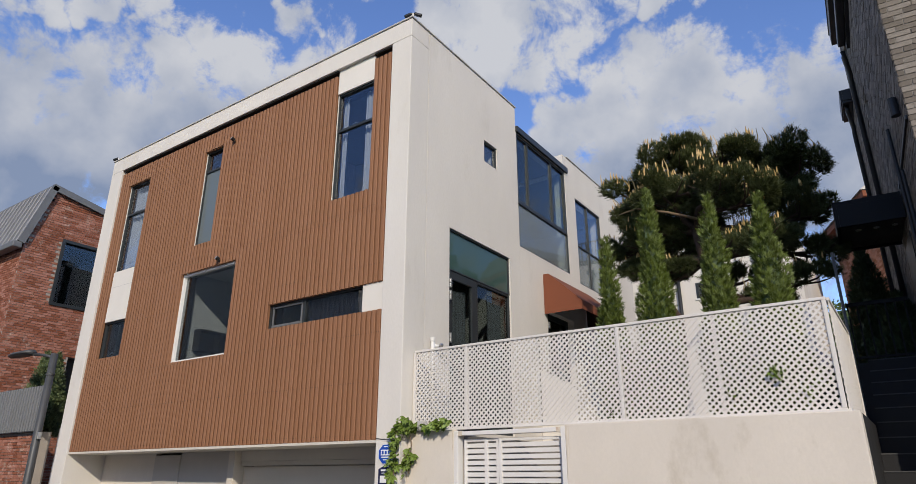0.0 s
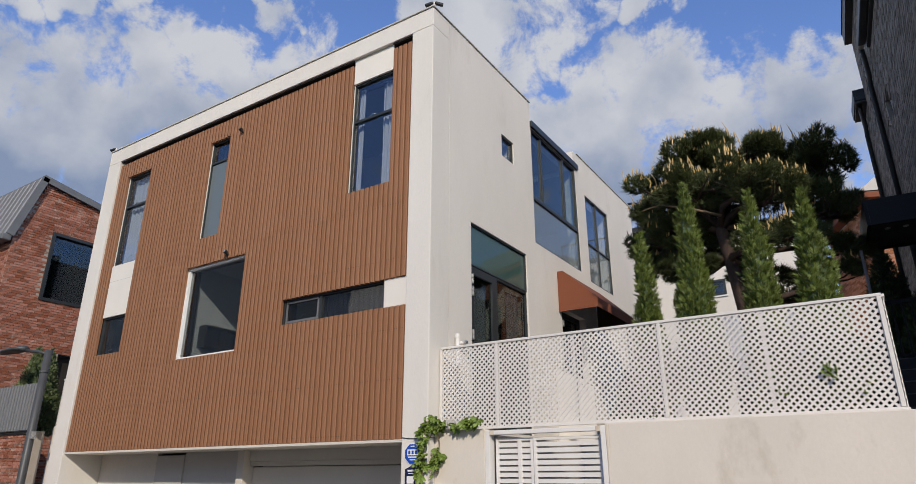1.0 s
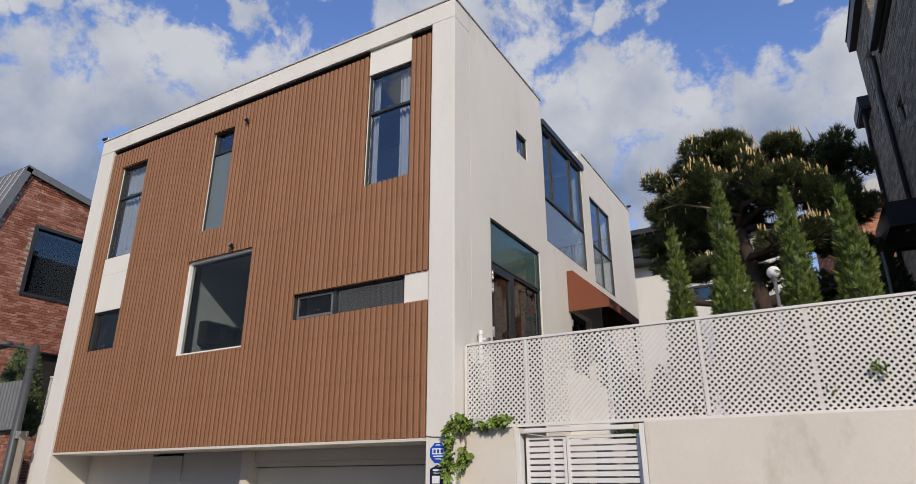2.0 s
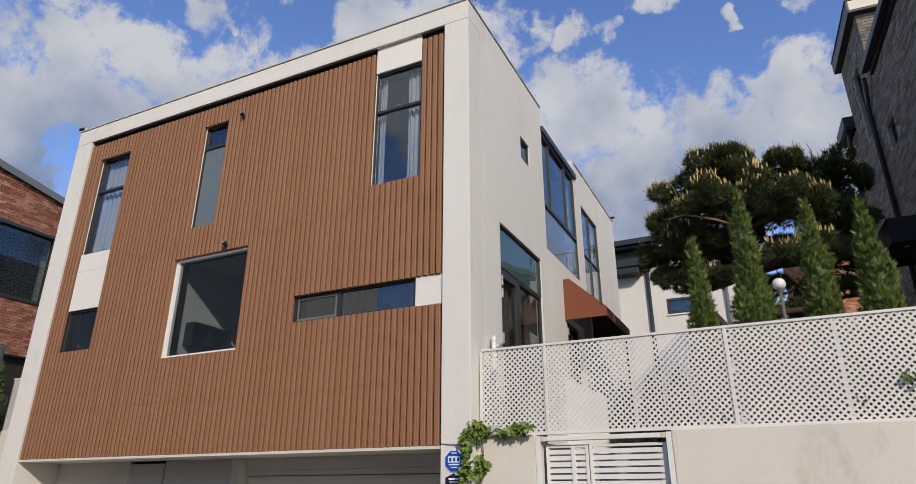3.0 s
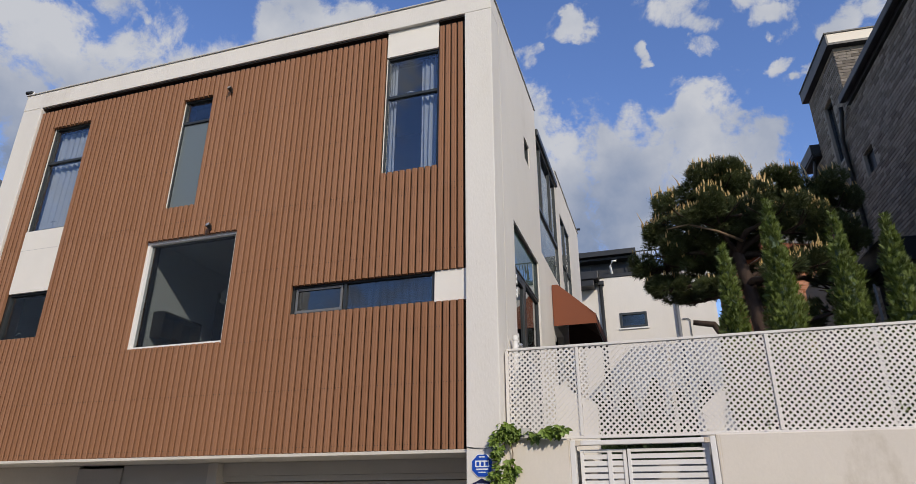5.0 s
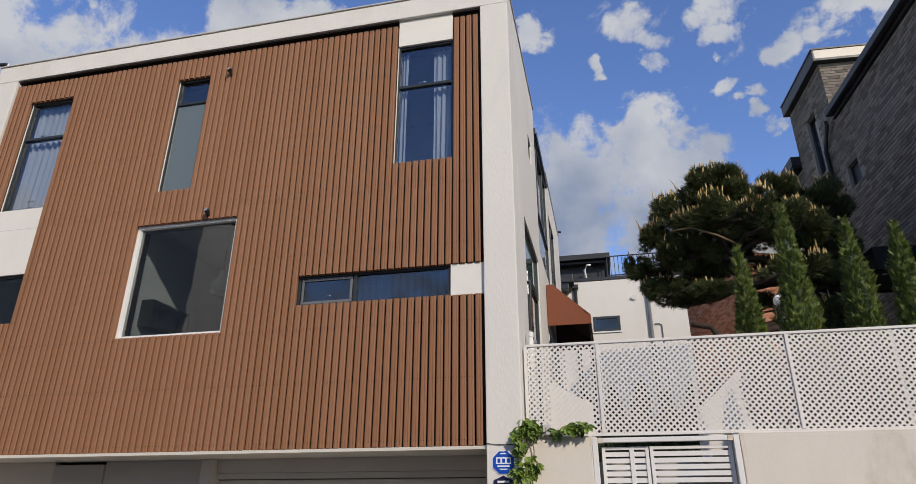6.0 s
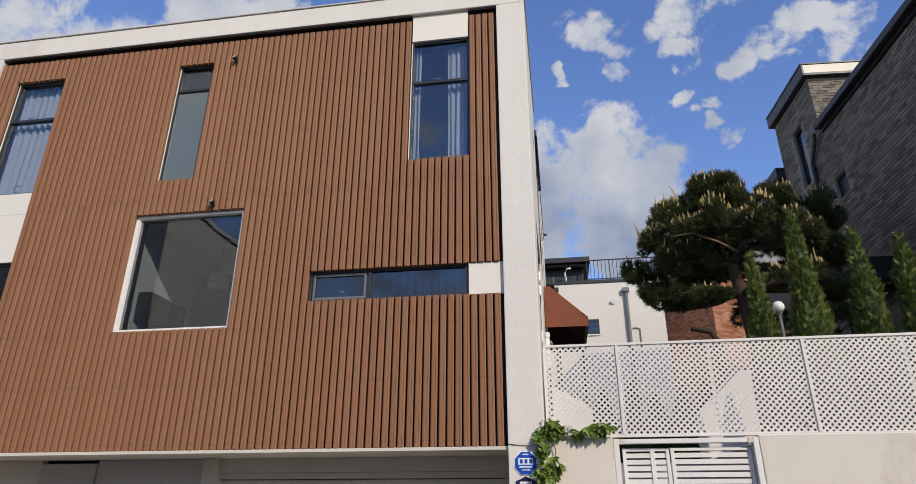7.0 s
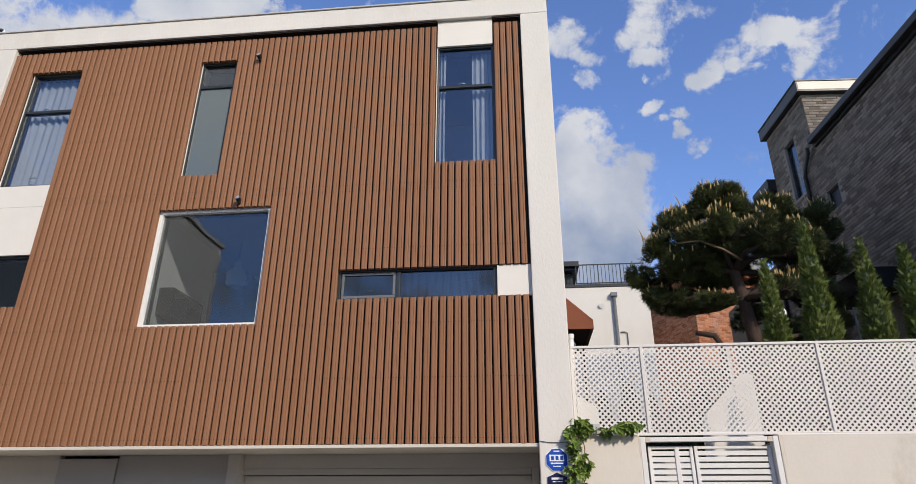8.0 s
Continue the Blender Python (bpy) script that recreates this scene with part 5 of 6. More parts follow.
# ---------- rear white house and far brick house ----------
def rear_house():
    y = 18.5
    h = thing("rear_house", (-5.0, 19.5, 2.3), "white rendered rear house with a roof terrace railing", "house")
    wn = (-4.52, -3.74, 6.60, 7.06)
    wall("front_wall", "y", y, y + 0.25, -10.0, -1.82, 2.0, 8.20, [wn], PLASTER, h)
    part("side_wall", boxes((-2.07, -1.82, y + 0.252, 24.0, 2.0, 8.2)), PLASTER, h)
    part("roof_slab", boxes((-10.0, -2.08, y + 0.252, 24.0, 8.0, 8.18)), STEEL_GREY, h)
    part("coping", boxes((-10.0, -1.80, y - 0.03, y + 0.27, 8.202, 8.30), bevel=0.008), STEEL_DARK, h)
    window("window", "y", y - 0.02, *wn, h, "small dark framed window", bar=0.07, depth=0.12, glass=GLASS_DARK)
    part("window_sill", boxes((wn[0] - 0.03, wn[1] + 0.03, y - 0.04, y - 0.001, wn[2] - 0.04, wn[2] - 0.003)), FRAME_WHITE, h)
    # navy sheet painted as the dim room behind the window
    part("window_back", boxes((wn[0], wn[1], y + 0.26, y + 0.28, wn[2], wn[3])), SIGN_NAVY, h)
    part("penthouse", boxes((-10.0, -4.05, y + 0.5, 24.0, 8.19, 8.86)), STEEL_DARK, h, "dark metal clad roof room")
    for k in range(22):
        part("cladding_seam", boxes((-9.9 + 0.27 * k, -9.885 + 0.27 * k, y + 0.485, y + 0.499, 8.31, 8.80)), STEEL_DARK, h)
    part("penthouse_eave", boxes((-10.0, -3.98, y + 0.2, 24.0, 8.861, 8.95), (-10.0, -3.86, y + 0.05, 24.0, 8.951, 9.12), bevel=0.01), STEEL_DARK, h)
    part("corner_gutter", boxes((-10.0, -5.15, y - 0.45, y - 0.032, 7.85, 8.05), (-10.0, -5.0, y - 0.5, y - 0.032, 8.051, 8.3), bevel=0.02), STEEL_DARK, h)
    for x, zt, r in ((-4.98, 7.95, 0.055), (-2.88, 7.85, 0.05)):
        part("downpipe", tube(bmesh.new(), [(x, y - 0.07, 2.0), (x, y - 0.07, zt)], r, 10), STEEL_GREY if x > -4 else STEEL_DARK, h, smooth=True)
        part("hopper", boxes((x - 0.10, x + 0.10, y - 0.15, y - 0.002, zt, zt + 0.13), bevel=0.015), STEEL_GREY if x > -4 else STEEL_DARK, h)
    part("thin_pipe", tube(bmesh.new(), [(-2.58, y - 0.03, 2.0), (-2.58, y - 0.03, 6.7), (-2.64, y - 0.03, 6.74), (-2.78, y - 0.03, 6.74)], 0.015, 6), STEEL_GREY, h)
    part("vent_cap", tube(bmesh.new(), [(-3.28, y - 0.07, 7.58), (-3.28, y - 0.001, 7.60)], [0.08, 0.07], 12), FRAME_WHITE, h)
    part("bent_pipe", tube(bmesh.new(), [(-4.62, y + 0.1, 8.3), (-4.66, y + 0.1, 8.6), (-4.58, y + 0.1, 8.76), (-4.46, y + 0.1, 8.76)], 0.035, 8), PIPE_WHITE, h, smooth=True)
    r = thing("roof_railing", (-3.0, y + 0.1, 8.3), "thin dark metal railing on the rear roof", "railing")
    for z in (8.36, 8.98):
        part("rail", boxes((-4.0, -1.84, y + 0.09, y + 0.12, z, z + 0.03)), STEEL_DARK, r)
    x = -3.98
    k = 0
    while x < -1.85:
        w = 0.015 if k % 6 else 0.03
        part("baluster", boxes((x, x + w, y + 0.095, y + 0.115, 8.301, 8.979)), STEEL_DARK, r)
        x += 0.115
        k += 1


rear_house()


def far_house():
    h = thing("brick_house", (1.0, 21.5, 2.0), "orange brick house standing behind the garden", "house")
    m = pose(0.09, 20.7, 0, 0, 0, 22)
    brick_wall(h, m, 0, 3.0, 4.0, 9.3, BRICK_ORANGE, MORTAR_RED, course=0.072, length=0.22)
    brick_wall(h, m @ pose(0, 0, 0, 0, 0, -90), -3.35, 0, 4.0, 9.3, BRICK_ORANGE, MORTAR_RED, course=0.072, length=0.22)
    part("core", boxes((0.2, 3.0, 0.2, 3.35, 2.0, 9.2), m=m), BRICK_ORANGE, h)
    part("eave", boxes((-0.32, 3.3, -0.32, 3.6, 9.31, 9.50), bevel=0.02, m=m), AWNING, h, "reddish brown eave board")
    bm = bmesh.new()
    prism(bm, [(-0.38, 9.51), (3.35, 9.51), (2.7, 10.1), (0.35, 10.1)], "y", -0.35, 3.6)
    bmesh.ops.transform(bm, matrix=m, verts=bm.verts[:])
    part("roof", bm, SEAM_ROOF, h)


far_house()


# ---------- plants ----------
def tuft(verts, faces, p, d, n, length, width, rng, spread=0.9):
    """A brush of thin needles round a direction."""
    for _ in range(n):
        v = Vector((rng.gauss(0, 1), rng.gauss(0, 1), rng.gauss(0, 1))).normalized()
        q = (d + v * spread).normalized() * length * rng.uniform(0.7, 1.15)
        s = q.cross(Vector((rng.uniform(-1, 1), rng.uniform(-1, 1), rng.uniform(-1, 1)))).normalized() * width
        i = len(verts)
        verts += [p - s, p + s, p + q]
        faces.append((i, i + 1, i + 2))


def pine():
    """A garden pine: leaning trunk, crooked limbs, flat pads of needle tufts with pale upright shoots."""
    rng = random.Random(11)
    t = thing("pine_tree", (-2.0, 9.6, 2.33), "old garden pine with layered dark needle pads and pale shoots", "tree")
    trunk = [(-1.98, 9.7, 2.2), (-2.0, 9.65, 3.2), (-2.06, 9.6, 4.1), (-2.14, 9.55, 4.8), (-2.22, 9.55, 5.3), (-2.05, 9.6, 5.8), (-1.85, 9.65, 6.2)]
    part("trunk", tube(bmesh.new(), trunk, [0.15, 0.13, 0.115, 0.10, 0.085, 0.06, 0.04], 12), BARK, t, smooth=True)
    # centre, half sizes
    pads = [
        ((-2.35, 9.5, 6.42), (0.75, 0.7, 0.26)), ((-1.75, 9.7, 6.38), (0.55, 0.6, 0.24)), ((-1.10, 9.7, 6.18), (0.55, 0.6, 0.28)),
        ((-0.80, 9.7, 5.95), (0.42, 0.55, 0.24)), ((-2.85, 9.2, 5.92), (0.62, 0.55, 0.24)), ((-2.15, 9.0, 5.85), (0.60, 0.5, 0.25)),
        ((-3.12, 9.9, 5.85), (0.48, 0.5, 0.22)), ((-3.40, 10.2, 5.42), (0.36, 0.4, 0.16)), ((-2.95, 9.8, 5.35), (0.55, 0.5, 0.20)),
        ((-2.95, 10.3, 5.02), (0.42, 0.4, 0.15)), ((-1.45, 9.2, 5.55), (0.50, 0.5, 0.22)), ((-0.85, 9.5, 5.30), (0.50, 0.5, 0.22)),
        ((-0.82, 9.9, 4.85), (0.45, 0.5, 0.22)), ((-1.30, 9.2, 4.95), (0.42, 0.4, 0.18)), ((-0.95, 9.8, 4.45), (0.42, 0.4, 0.16)),
        ((-3.60, 10.3, 5.50), (0.30, 0.36, 0.14)), ((-3.22, 10.3, 5.15), (0.36, 0.40, 0.15)), ((-2.88, 10.2, 4.85), (0.34, 0.35, 0.13)), ((-2.35, 9.5, 6.62), (0.50, 0.50, 0.18)), ((-1.65, 9.7, 6.46), (0.50, 0.50, 0.16)),
        ((-1.85, 9.9, 4.62), (0.45, 0.45, 0.18)), ((-1.6, 10.0, 5.25), (0.60, 0.5, 0.22)), ((-1.45, 10.0, 4.25), (0.42, 0.4, 0.14)),
        ((-1.7, 10.0, 5.95), (0.8, 0.6, 0.25)), ((-2.5, 9.9, 5.5), (0.6, 0.5, 0.2)), ((-1.75, 8.95, 4.85), (0.3, 0.3, 0.13)),
        ((-2.45, 9.15, 5.80), (0.70, 0.5, 0.20)), ((-1.75, 9.0, 5.70), (0.55, 0.45, 0.20)), ((-2.65, 9.7, 5.60), (0.65, 0.55, 0.20)),
        ((-3.05, 9.7, 5.55), (0.50, 0.5, 0.18)), ((-3.25, 9.95, 5.00), (0.34, 0.36, 0.13)), ((-2.55, 10.0, 5.20), (0.50, 0.45, 0.15)),
        ((-2.90, 9.8, 6.25), (0.45, 0.5, 0.20)), ((-1.20, 9.9, 5.75), (0.60, 0.5, 0.22)), ((-1.15, 9.8, 6.26), (0.40, 0.4, 0.18)),
        ((-0.66, 9.9, 5.40), (0.36, 0.45, 0.18)), ((-2.55, 9.6, 4.85), (0.40, 0.4, 0.13)),
    ]
    starts = [Vector(p) for p in trunk[2:]]
    for k, (c, h) in enumerate(pads):
        c = Vector(c)
        s = min(starts, key=lambda q: (q - c).length + 1.2 * max(0, q.z - c.z + 0.1))
        mid = s.lerp(c, 0.5) + Vector((rng.uniform(-0.12, 0.12), rng.uniform(-0.12, 0.12), rng.uniform(-0.1, 0.12)))
        end = c - Vector((0, 0, h[2] * 0.5))
        part("limb", tube(bmesh.new(), [s, s.lerp(mid, 0.5) + Vector((0, 0, 0.04)), mid, end], [0.06, 0.05, 0.04, 0.02], 8), BARK, t, smooth=True)
        for _ in range(5):
            a = rng.uniform(0, 6.28)
            e = c + Vector((math.cos(a) * h[0] * 0.8, math.sin(a) * h[1] * 0.8, rng.uniform(-0.3, 0.3) * h[2]))
            part("twig", tube(bmesh.new(), [mid.lerp(end, rng.uniform(0.3, 1)), (end + e) / 2 + Vector((0, 0, -0.03)), e], [0.018, 0.013, 0.006], 5), BARK, t)
        verts, faces, cverts, cfaces = [], [], [], []
        n = int(1150 * h[0] * h[1] / 0.25)
        lumps = [Vector((rng.uniform(-1, 1) * h[0], rng.uniform(-1, 1) * h[1], rng.uniform(-0.4, 0.5) * h[2])) for _ in range(9)]
        for _ in range(n):
            o = rng.choice(lumps)
            v = Vector((rng.gauss(0, 1), rng.gauss(0, 1), rng.gauss(0, 1))).normalized() * rng.uniform(0.4, 1.0) ** 0.5
            q = Vector((o.x * 0.80 + v.x * h[0] * 0.30, o.y * 0.75 + v.y * h[1] * 0.30, o.z + v.z * h[2] * 0.62))
            d = Vector((q.x / h[0], q.y / h[1], 0.5 + q.z / h[2])).normalized()
            tuft(verts, faces, c + q, d, 11, 0.085 if rng.random() < 0.85 else 0.13, 0.0042, rng, 0.7)
            if d.z > 0.55 and q.z > 0.15 * h[2] and rng.random() < (0.20 if k in (4, 5, 10, 13, 0, 1, 6, 25, 26, 27, 32) else 0.05):
                hgt = rng.uniform(0.05, 0.10) * (2.0 if rng.random() < 0.04 else 1)
                p = c + q + d * 0.06
                lean = Vector((rng.uniform(-0.2, 0.2), rng.uniform(-0.2, 0.2), 1)).normalized()
                i = len(cverts)
                r = 0.009
                for zz, rr in ((0, r), (hgt * 0.5, r * 1.1), (hgt, r * 0.3)):
                    for a in range(4):
                        cverts.append(p + lean * zz + Vector((math.cos(a * 1.5708) * rr, math.sin(a * 1.5708) * rr, 0)))
                for b in (0, 4):
                    for a in range(4):
                        cfaces.append((i + b + a, i + b + (a + 1) % 4, i + b + 4 + (a + 1) % 4, i + b + 4 + a))
        pad = child(raw("needle_pad", verts, faces, NEEDLE), t)
        if cverts:
            tagged(child(raw("young_growth", cverts, cfaces, CANDLE), pad, "pale yellow upright pine shoots"), kind="stuff")
    for _ in range(56):
        c, h = pads[rng.choice((0, 0, 0, 1, 1, 2, 2, 4, 6, 3))]
        q = Vector((c[0] + rng.uniform(-0.9, 0.9) * h[0], c[1] + rng.uniform(-0.5, 0.5) * h[1], c[2] + h[2] * 0.8))
        s = Vector((rng.uniform(-0.10, 0.04), rng.uniform(-0.05, 0.05), rng.uniform(0.16, 0.34)))
        part("long_shoot", tube(bmesh.new(), [q, q + s * 0.5 + Vector((0.02, 0, 0)), q + s], [0.009, 0.008, 0.003], 5), CANDLE, t)
    part("bare_branch", tube(bmesh.new(), [(-2.15, 9.3, 5.42), (-2.5, 9.05, 5.52), (-2.9, 8.9, 5.62), (-3.2, 8.95, 5.60)], [0.022, 0.018, 0.013, 0.006], 7), TWIG, t, "pale bare branch", smooth=True)
    part("cut_stub", tube(bmesh.new(), [(-2.62, 9.5, 3.6), (-2.62, 9.48, 4.05), (-2.72, 9.46, 4.22), (-3.0, 9.45, 4.27)], [0.06, 0.055, 0.05, 0.04], 8), BARK, t, "dark cut branch stub", smooth=True)


def thuja(x, y, z0, top, r, seed, label, group="thujas behind the lattice", name="thuja", material=None):
    """A slender evergreen: a stem and sprays of flat scale leaves standing outwards and up."""
    rng = random.Random(seed)
    t = thing(name, (x, y, z0), label, "tree", group)
    h = top - z0
    part("stem", tube(bmesh.new(), [(x, y, z0 - 0.02), (x, y, z0 + h * 0.93)], [0.05, 0.008], 8), BARK, t)
    lean = (rng.uniform(-0.05, 0.05), rng.uniform(-0.03, 0.03))
    lobes = [(rng.uniform(0, 6.28), rng.uniform(0.05, 0.85), rng.uniform(0.12, 0.42)) for _ in range(30)]

    def radius(f, a):
        base = r * (1 - f) ** 0.85 * min(1, 0.55 + 3.2 * f) + 0.012
        k = 1.0
        for la, lf, s in lobes:
            da = abs((a - la + math.pi) % (2 * math.pi) - math.pi)
            k += s * math.exp(-(da / 0.5) ** 2 - ((f - lf) / 0.06) ** 2)
        return base * k * 0.92
    # solid dark core paints the shade between the sprays
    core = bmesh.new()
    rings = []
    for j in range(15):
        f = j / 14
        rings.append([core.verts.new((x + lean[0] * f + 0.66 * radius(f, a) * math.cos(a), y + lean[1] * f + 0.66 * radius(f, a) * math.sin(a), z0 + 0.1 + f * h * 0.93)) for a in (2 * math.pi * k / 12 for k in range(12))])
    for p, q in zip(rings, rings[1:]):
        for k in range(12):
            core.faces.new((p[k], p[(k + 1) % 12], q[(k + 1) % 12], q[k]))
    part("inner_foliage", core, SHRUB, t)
    verts, faces = [], []
    count = int(4600 * h * (r + 0.12))
    for _ in range(count):
        f = 1 - rng.random() ** 0.62
        a = rng.uniform(0, 2 * math.pi)
        rad = radius(f, a) * rng.uniform(0.62, 1.06)
        p = Vector((x + lean[0] * f + rad * math.cos(a), y + lean[1] * f + rad * math.sin(a), z0 + 0.06 + f * h * 0.97))
        outw = Vector((math.cos(a), math.sin(a), 0))
        d = (outw * rng.uniform(0.5, 1.1) + Vector((0, 0, rng.uniform(0.5, 1.3))) + Vector((rng.uniform(-0.5, 0.5), rng.uniform(-0.5, 0.5), 0))).normalized()
        side = d.cross(outw + Vector((rng.uniform(-0.8, 0.8), rng.uniform(-0.8, 0.8), rng.uniform(-0.4, 0.4)))).normalized()
        ln = rng.uniform(0.032, 0.066)
        for k in range(5):
            g = (k - 2) * 0.42
            dd = (d * math.cos(g) + side * math.sin(g))
            b = p + d * ln * 0.18 * (2 - abs(k - 2))
            e = b + dd * ln * (1 - 0.14 * abs(k - 2))
            w = dd.cross(d.cross(side)).normalized() * ln * 0.11
            i = len(verts)
            m = b.lerp(e, 0.5)
            verts += [b, m - w, e, m + w]
            faces.append((i, i + 1, i + 2, i + 3))
    child(raw("foliage", verts, faces, material or THUJA), t)
    return t


pine()
thuja(-2.68, 7.02, 2.33, 4.54, 0.215, 21, "small slender green thuja behind the white lattice")
thuja(-2.20, 7.05, 2.33, 5.06, 0.265, 22, "tall slender green thuja behind the white lattice")
thuja(-1.55, 7.05, 2.33, 4.82, 0.26, 23, "bushy pointed green thuja behind the white lattice")
thuja(-1.03, 7.08, 2.33, 4.74, 0.29, 24, "broad pointed green thuja at the lattice corner")
thuja(-16.0, 6.85, 2.6, 4.55, 0.5, 31, "grey green juniper above the corrugated fence", group="shrubs", name="juniper", material=JUNIPER)
thuja(-15.45, 6.85, 2.6, 4.45, 0.42, 32, "grey green juniper above the corrugated fence", group="shrubs", name="juniper", material=JUNIPER)
thuja(-0.28, 11.6, 3.28, 5.3, 0.5, 41, "dark conical shrub on the landing", group="shrubs", name="shrub", material=SHRUB)
thuja(0.02, 10.9, 3.28, 4.3, 0.4, 42, "dark rounded shrub on the landing", group="shrubs", name="shrub", material=SHRUB)


# shrub row added behind the lattice to keep its holes dark
for k in range(9):
    thuja(-4.7 + 0.48 * k, 12.2 + 0.12 * (k % 2), 2.33, 3.75 + 0.12 * (k % 3), 0.42, 60 + k, "dark green shrub added to darken the view through the lattice", group="garden hedge", name="shrub", material=SHRUB)


g = thing("garden_lamp", (-1.84, 9.0, 2.33), "white globe garden lamp on a slim grey post", "lamp")
part("lamp_post", tube(bmesh.new(), [(-1.84, 9.0, 2.32), (-1.84, 9.0, 4.33)], 0.022, 10), STEEL_GREY, g, smooth=True)
part("collar", tube(bmesh.new(), [(-1.84, 9.0, 4.30), (-1.84, 9.0, 4.35)], [0.03, 0.05], 12), STEEL_GREY, g)
bm = bmesh.new()
bmesh.ops.create_uvsphere(bm, u_segments=20, v_segments=12, radius=0.085, matrix=Matrix.Translation((-1.84, 9.0, 4.425)))
part("globe", bm, FRAME_WHITE, g, smooth=True)


def leaf_mesh(seed):
    """A five-fingered creeper leaf, slightly folded."""
    rng = random.Random(seed)
    bm = bmesh.new()
    for k in range(5):
        a = (k - 2) * 0.62 + rng.uniform(-0.08, 0.08)
        ln = (0.075, 0.09, 0.10, 0.09, 0.075)[k] * rng.uniform(0.9, 1.1)
        d = Vector((math.sin(a), 0, -math.cos(a)))
        s = Vector((math.cos(a), 0, math.sin(a)))
        b = [Vector((0, 0, 0)), d * ln * 0.35 + s * ln * 0.2, d * ln * 0.7 + s * ln * 0.19, d * ln, d * ln * 0.7 - s * ln * 0.19, d * ln * 0.35 - s * ln * 0.2]
        mid1, mid2 = d * ln * 0.35, d * ln * 0.7
        drop = [0, -0.012, -0.016, -0.03, -0.016, -0.012]
        v = [bm.verts.new(q + Vector((0, -0.004 * k * 0.2 + dr, 0))) for q, dr in zip(b, drop)]
        m1, m2 = bm.verts.new(mid1 + Vector((0, 0.004, 0))), bm.verts.new(mid2 + Vector((0, -0.004, 0)))
        for f in ((v[0], v[1], m1), (v[0], m1, v[5]), (v[1], v[2], m2, m1), (m1, m2, v[4], v[5]), (v[2], v[3], m2), (m2, v[3], v[4])):
            bm.faces.new(f)
    me = bpy.data.meshes.new("leaf")
    bm.to_mesh(me)
    bm.free()
    me.materials.append(VINE_LEAF)
    return me


def vine():
    rng = random.Random(8)
    t = thing("climbing_vine", (-5.2, 6.45, 1.6), "green five-leaved creeper hanging over the garden wall", "vine")
    meshes = [leaf_mesh(k) for k in range(5)]
    runs = [
        ([(-5.06, 6.5, 2.44), (-5.12, 6.45, 2.45), (-5.18, 6.40, 2.36), (-5.24, 6.33, 2.18), (-5.26, 6.31, 1.98), (-5.25, 6.32, 1.75)], 34),
        ([(-5.10, 6.45, 2.46), (-5.16, 6.42, 2.50), (-5.22, 6.38, 2.44), (-5.30, 6.32, 2.32)], 14),
        ([(-5.15, 6.44, 2.42), (-5.12, 6.46, 2.25), (-5.13, 6.46, 2.05), (-5.15, 6.45, 1.9)], 14),
        ([(-4.90, 6.5, 2.42), (-4.82, 6.48, 2.43), (-4.70, 6.48, 2.45), (-4.58, 6.49, 2.47)], 17),
    ]
    for pts, n in runs:
        pts = [Vector(p) for p in pts]
        part("stem", tube(bmesh.new(), pts, 0.006, 6), TWIG, t)
        for _ in range(n):
            i = rng.randrange(len(pts) - 1)
            p = pts[i].lerp(pts[i + 1], rng.random()) + Vector((rng.uniform(-0.05, 0.05), rng.uniform(-0.07, 0.0), rng.uniform(-0.02, 0.05)))
            o = new("leaf", rng.choice(meshes))
            child(o, t)
            s = rng.uniform(0.75, 1.3)
            o.matrix_basis = pose(*p, rng.uniform(-55, 20), rng.uniform(-30, 30), rng.uniform(-60, 60)) @ Matrix.Scale(s, 4)


vine()


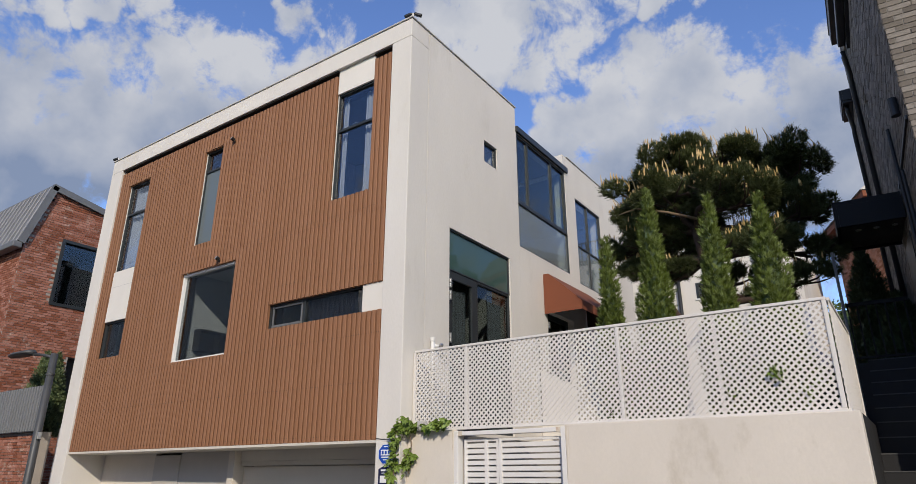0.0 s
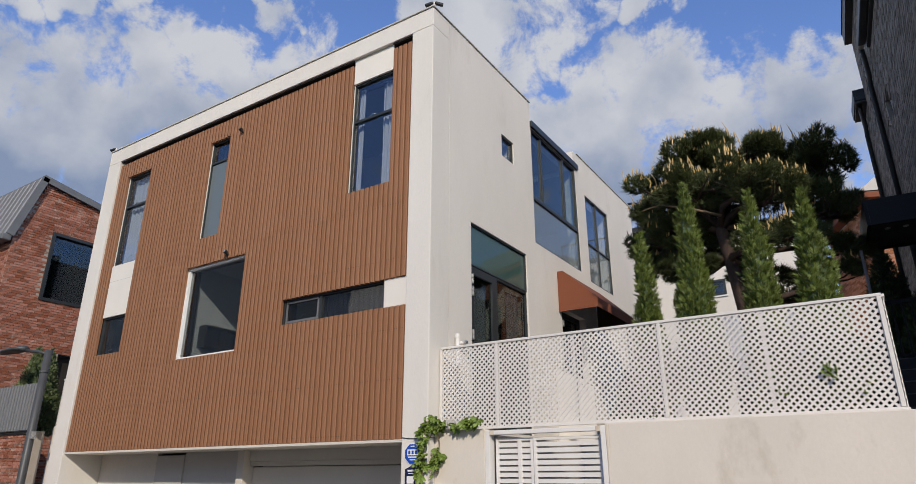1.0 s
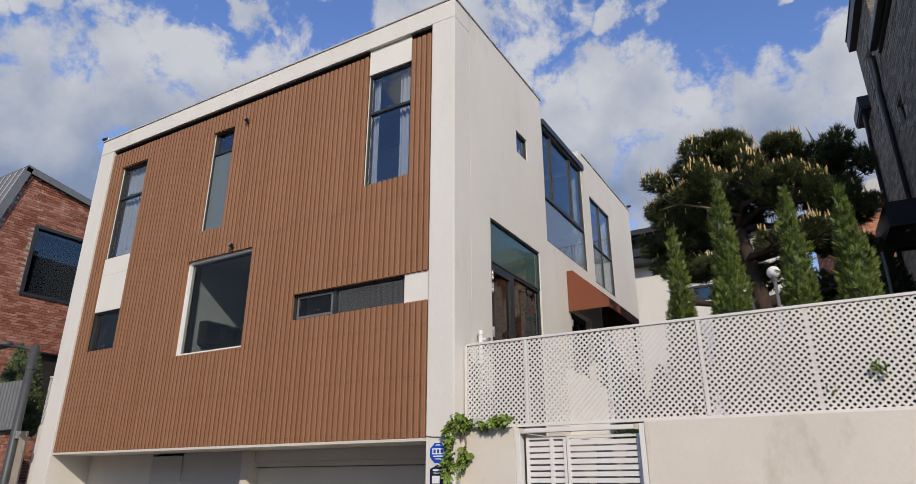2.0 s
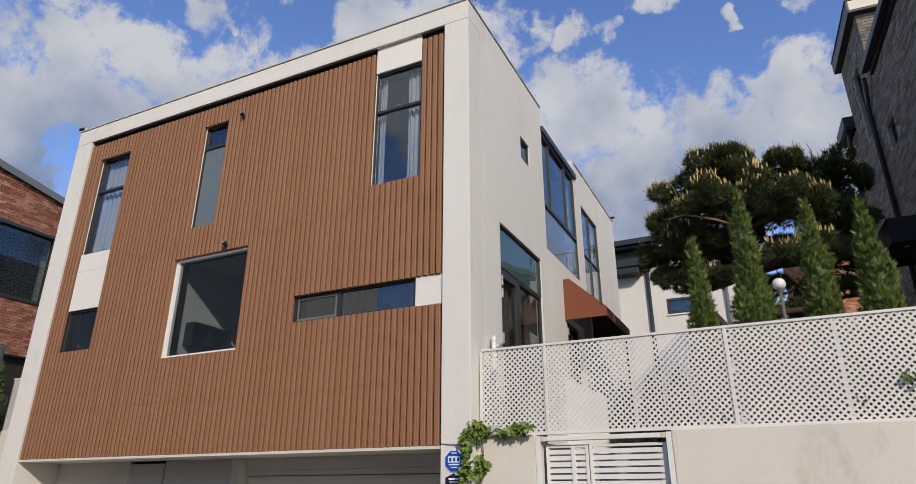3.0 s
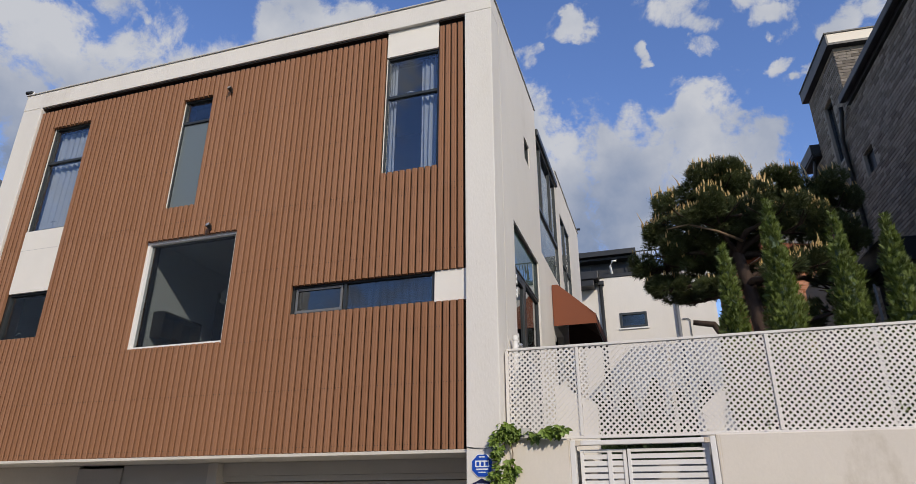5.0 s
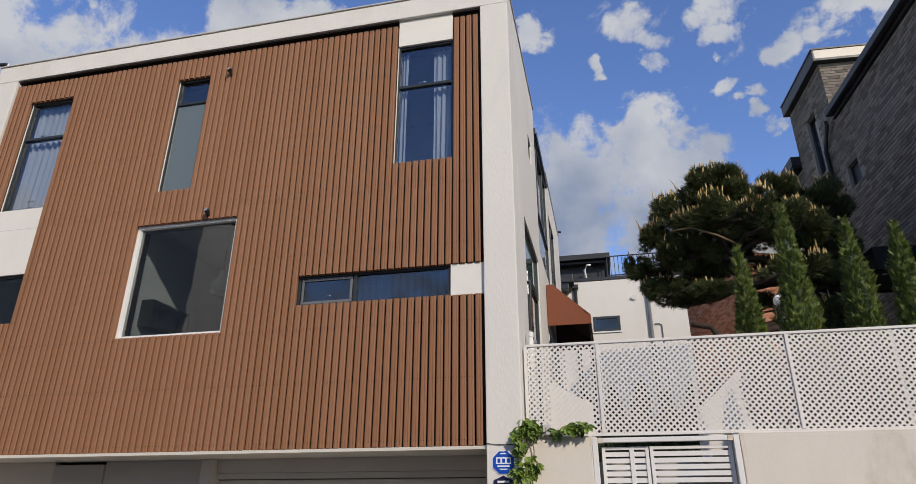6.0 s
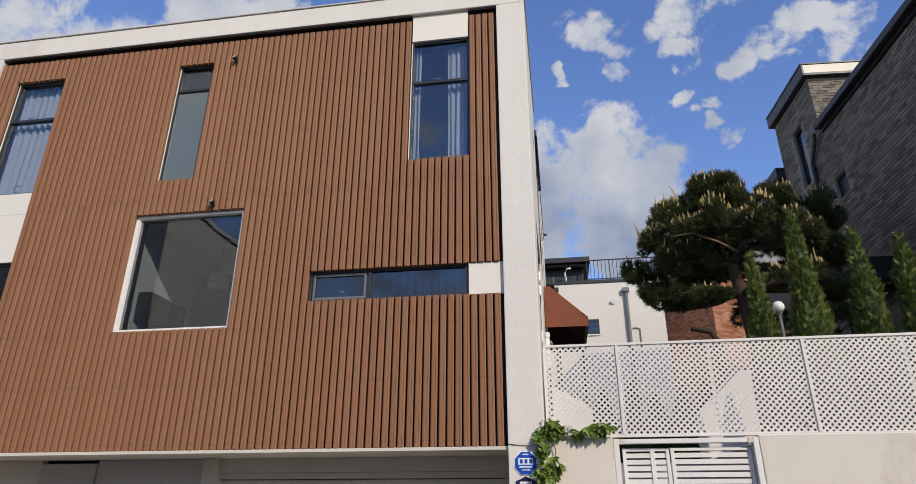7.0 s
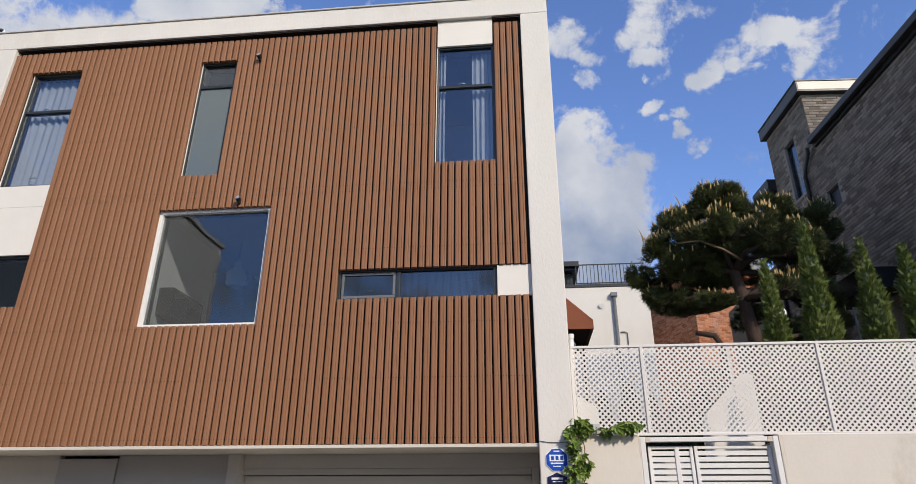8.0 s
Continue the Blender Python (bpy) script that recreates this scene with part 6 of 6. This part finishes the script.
def lattice_sprigs():
    rng = random.Random(4)
    meshes = [leaf_mesh(k + 9) for k in range(3)]
    for c, n, s0, lab in (((-1.03, 6.56, 2.72), 22, 0.30, "green sprig growing through the lattice"), ((-1.42, 6.56, 2.55), 7, 0.2, "small leafy sprig in the lattice"), ((-0.80, 6.56, 2.56), 6, 0.2, "small leafy sprig in the lattice"), ((-2.62, 6.56, 2.5), 4, 0.18, "small leafy sprig in the lattice")):
        t = thing("sprig", c, lab, "plant", "sprigs in the lattice")
        c = Vector(c)
        part("stem", tube(bmesh.new(), [c + Vector((0, 0.15, -0.08)), c + Vector((0, 0.03, -0.02)), c], 0.004, 5), TWIG, t)
        for _ in range(n):
            o = new("leaf", rng.choice(meshes))
            child(o, t)
            o.matrix_basis = pose(c.x + rng.gauss(0, 0.035), c.y + rng.uniform(-0.03, 0.02), c.z + rng.gauss(0, 0.035) + 0.03, rng.uniform(-60, 60), rng.uniform(-90, 90), rng.uniform(-90, 90)) @ Matrix.Scale(s0 * rng.uniform(0.7, 1.2), 4)


lattice_sprigs()


def woods():
    """A wooded hill far behind."""
    rng = random.Random(3)
    verts, faces = [], []
    for _ in range(420):
        x = rng.uniform(-45, 50)
        y = rng.uniform(90, 125)
        crest = 11.0 + (y - 90) * 0.5 + 2.5 * math.sin(x * 0.13) + 1.5 * math.sin(x * 0.31 + 1)
        c = Vector((x, y, crest))
        r = rng.uniform(1.6, 3.2)
        for _ in range(70):
            v = Vector((rng.gauss(0, 1), rng.gauss(0, 1), rng.gauss(0, 1))).normalized() * r * rng.uniform(0.6, 1.05)
            p = c + Vector((v.x, v.y, v.z * 1.1 + r))
            a = Vector((rng.gauss(0, 1), rng.gauss(0, 1), rng.gauss(0, 1))).normalized() * rng.uniform(0.35, 0.8)
            b = a.orthogonal().normalized() * a.length
            i = len(verts)
            verts += [p - a * 0.6, p + b * 0.5, p + a * 0.7, p - b * 0.5]
            faces.append((i, i + 1, i + 2, i + 3))
    tagged(raw("woods", verts, faces, WOODS), "distant wooded hillside", "woods", kind="stuff")
    bm = bmesh.new()
    prism(bm, [(85, -1), (88, 10), (128, 29), (180, 30), (180, -1)], "x", -60, 65)
    tagged(obj("hill", bm, SOIL), "distant hillside below the woods", "hill", kind="structure")


woods()
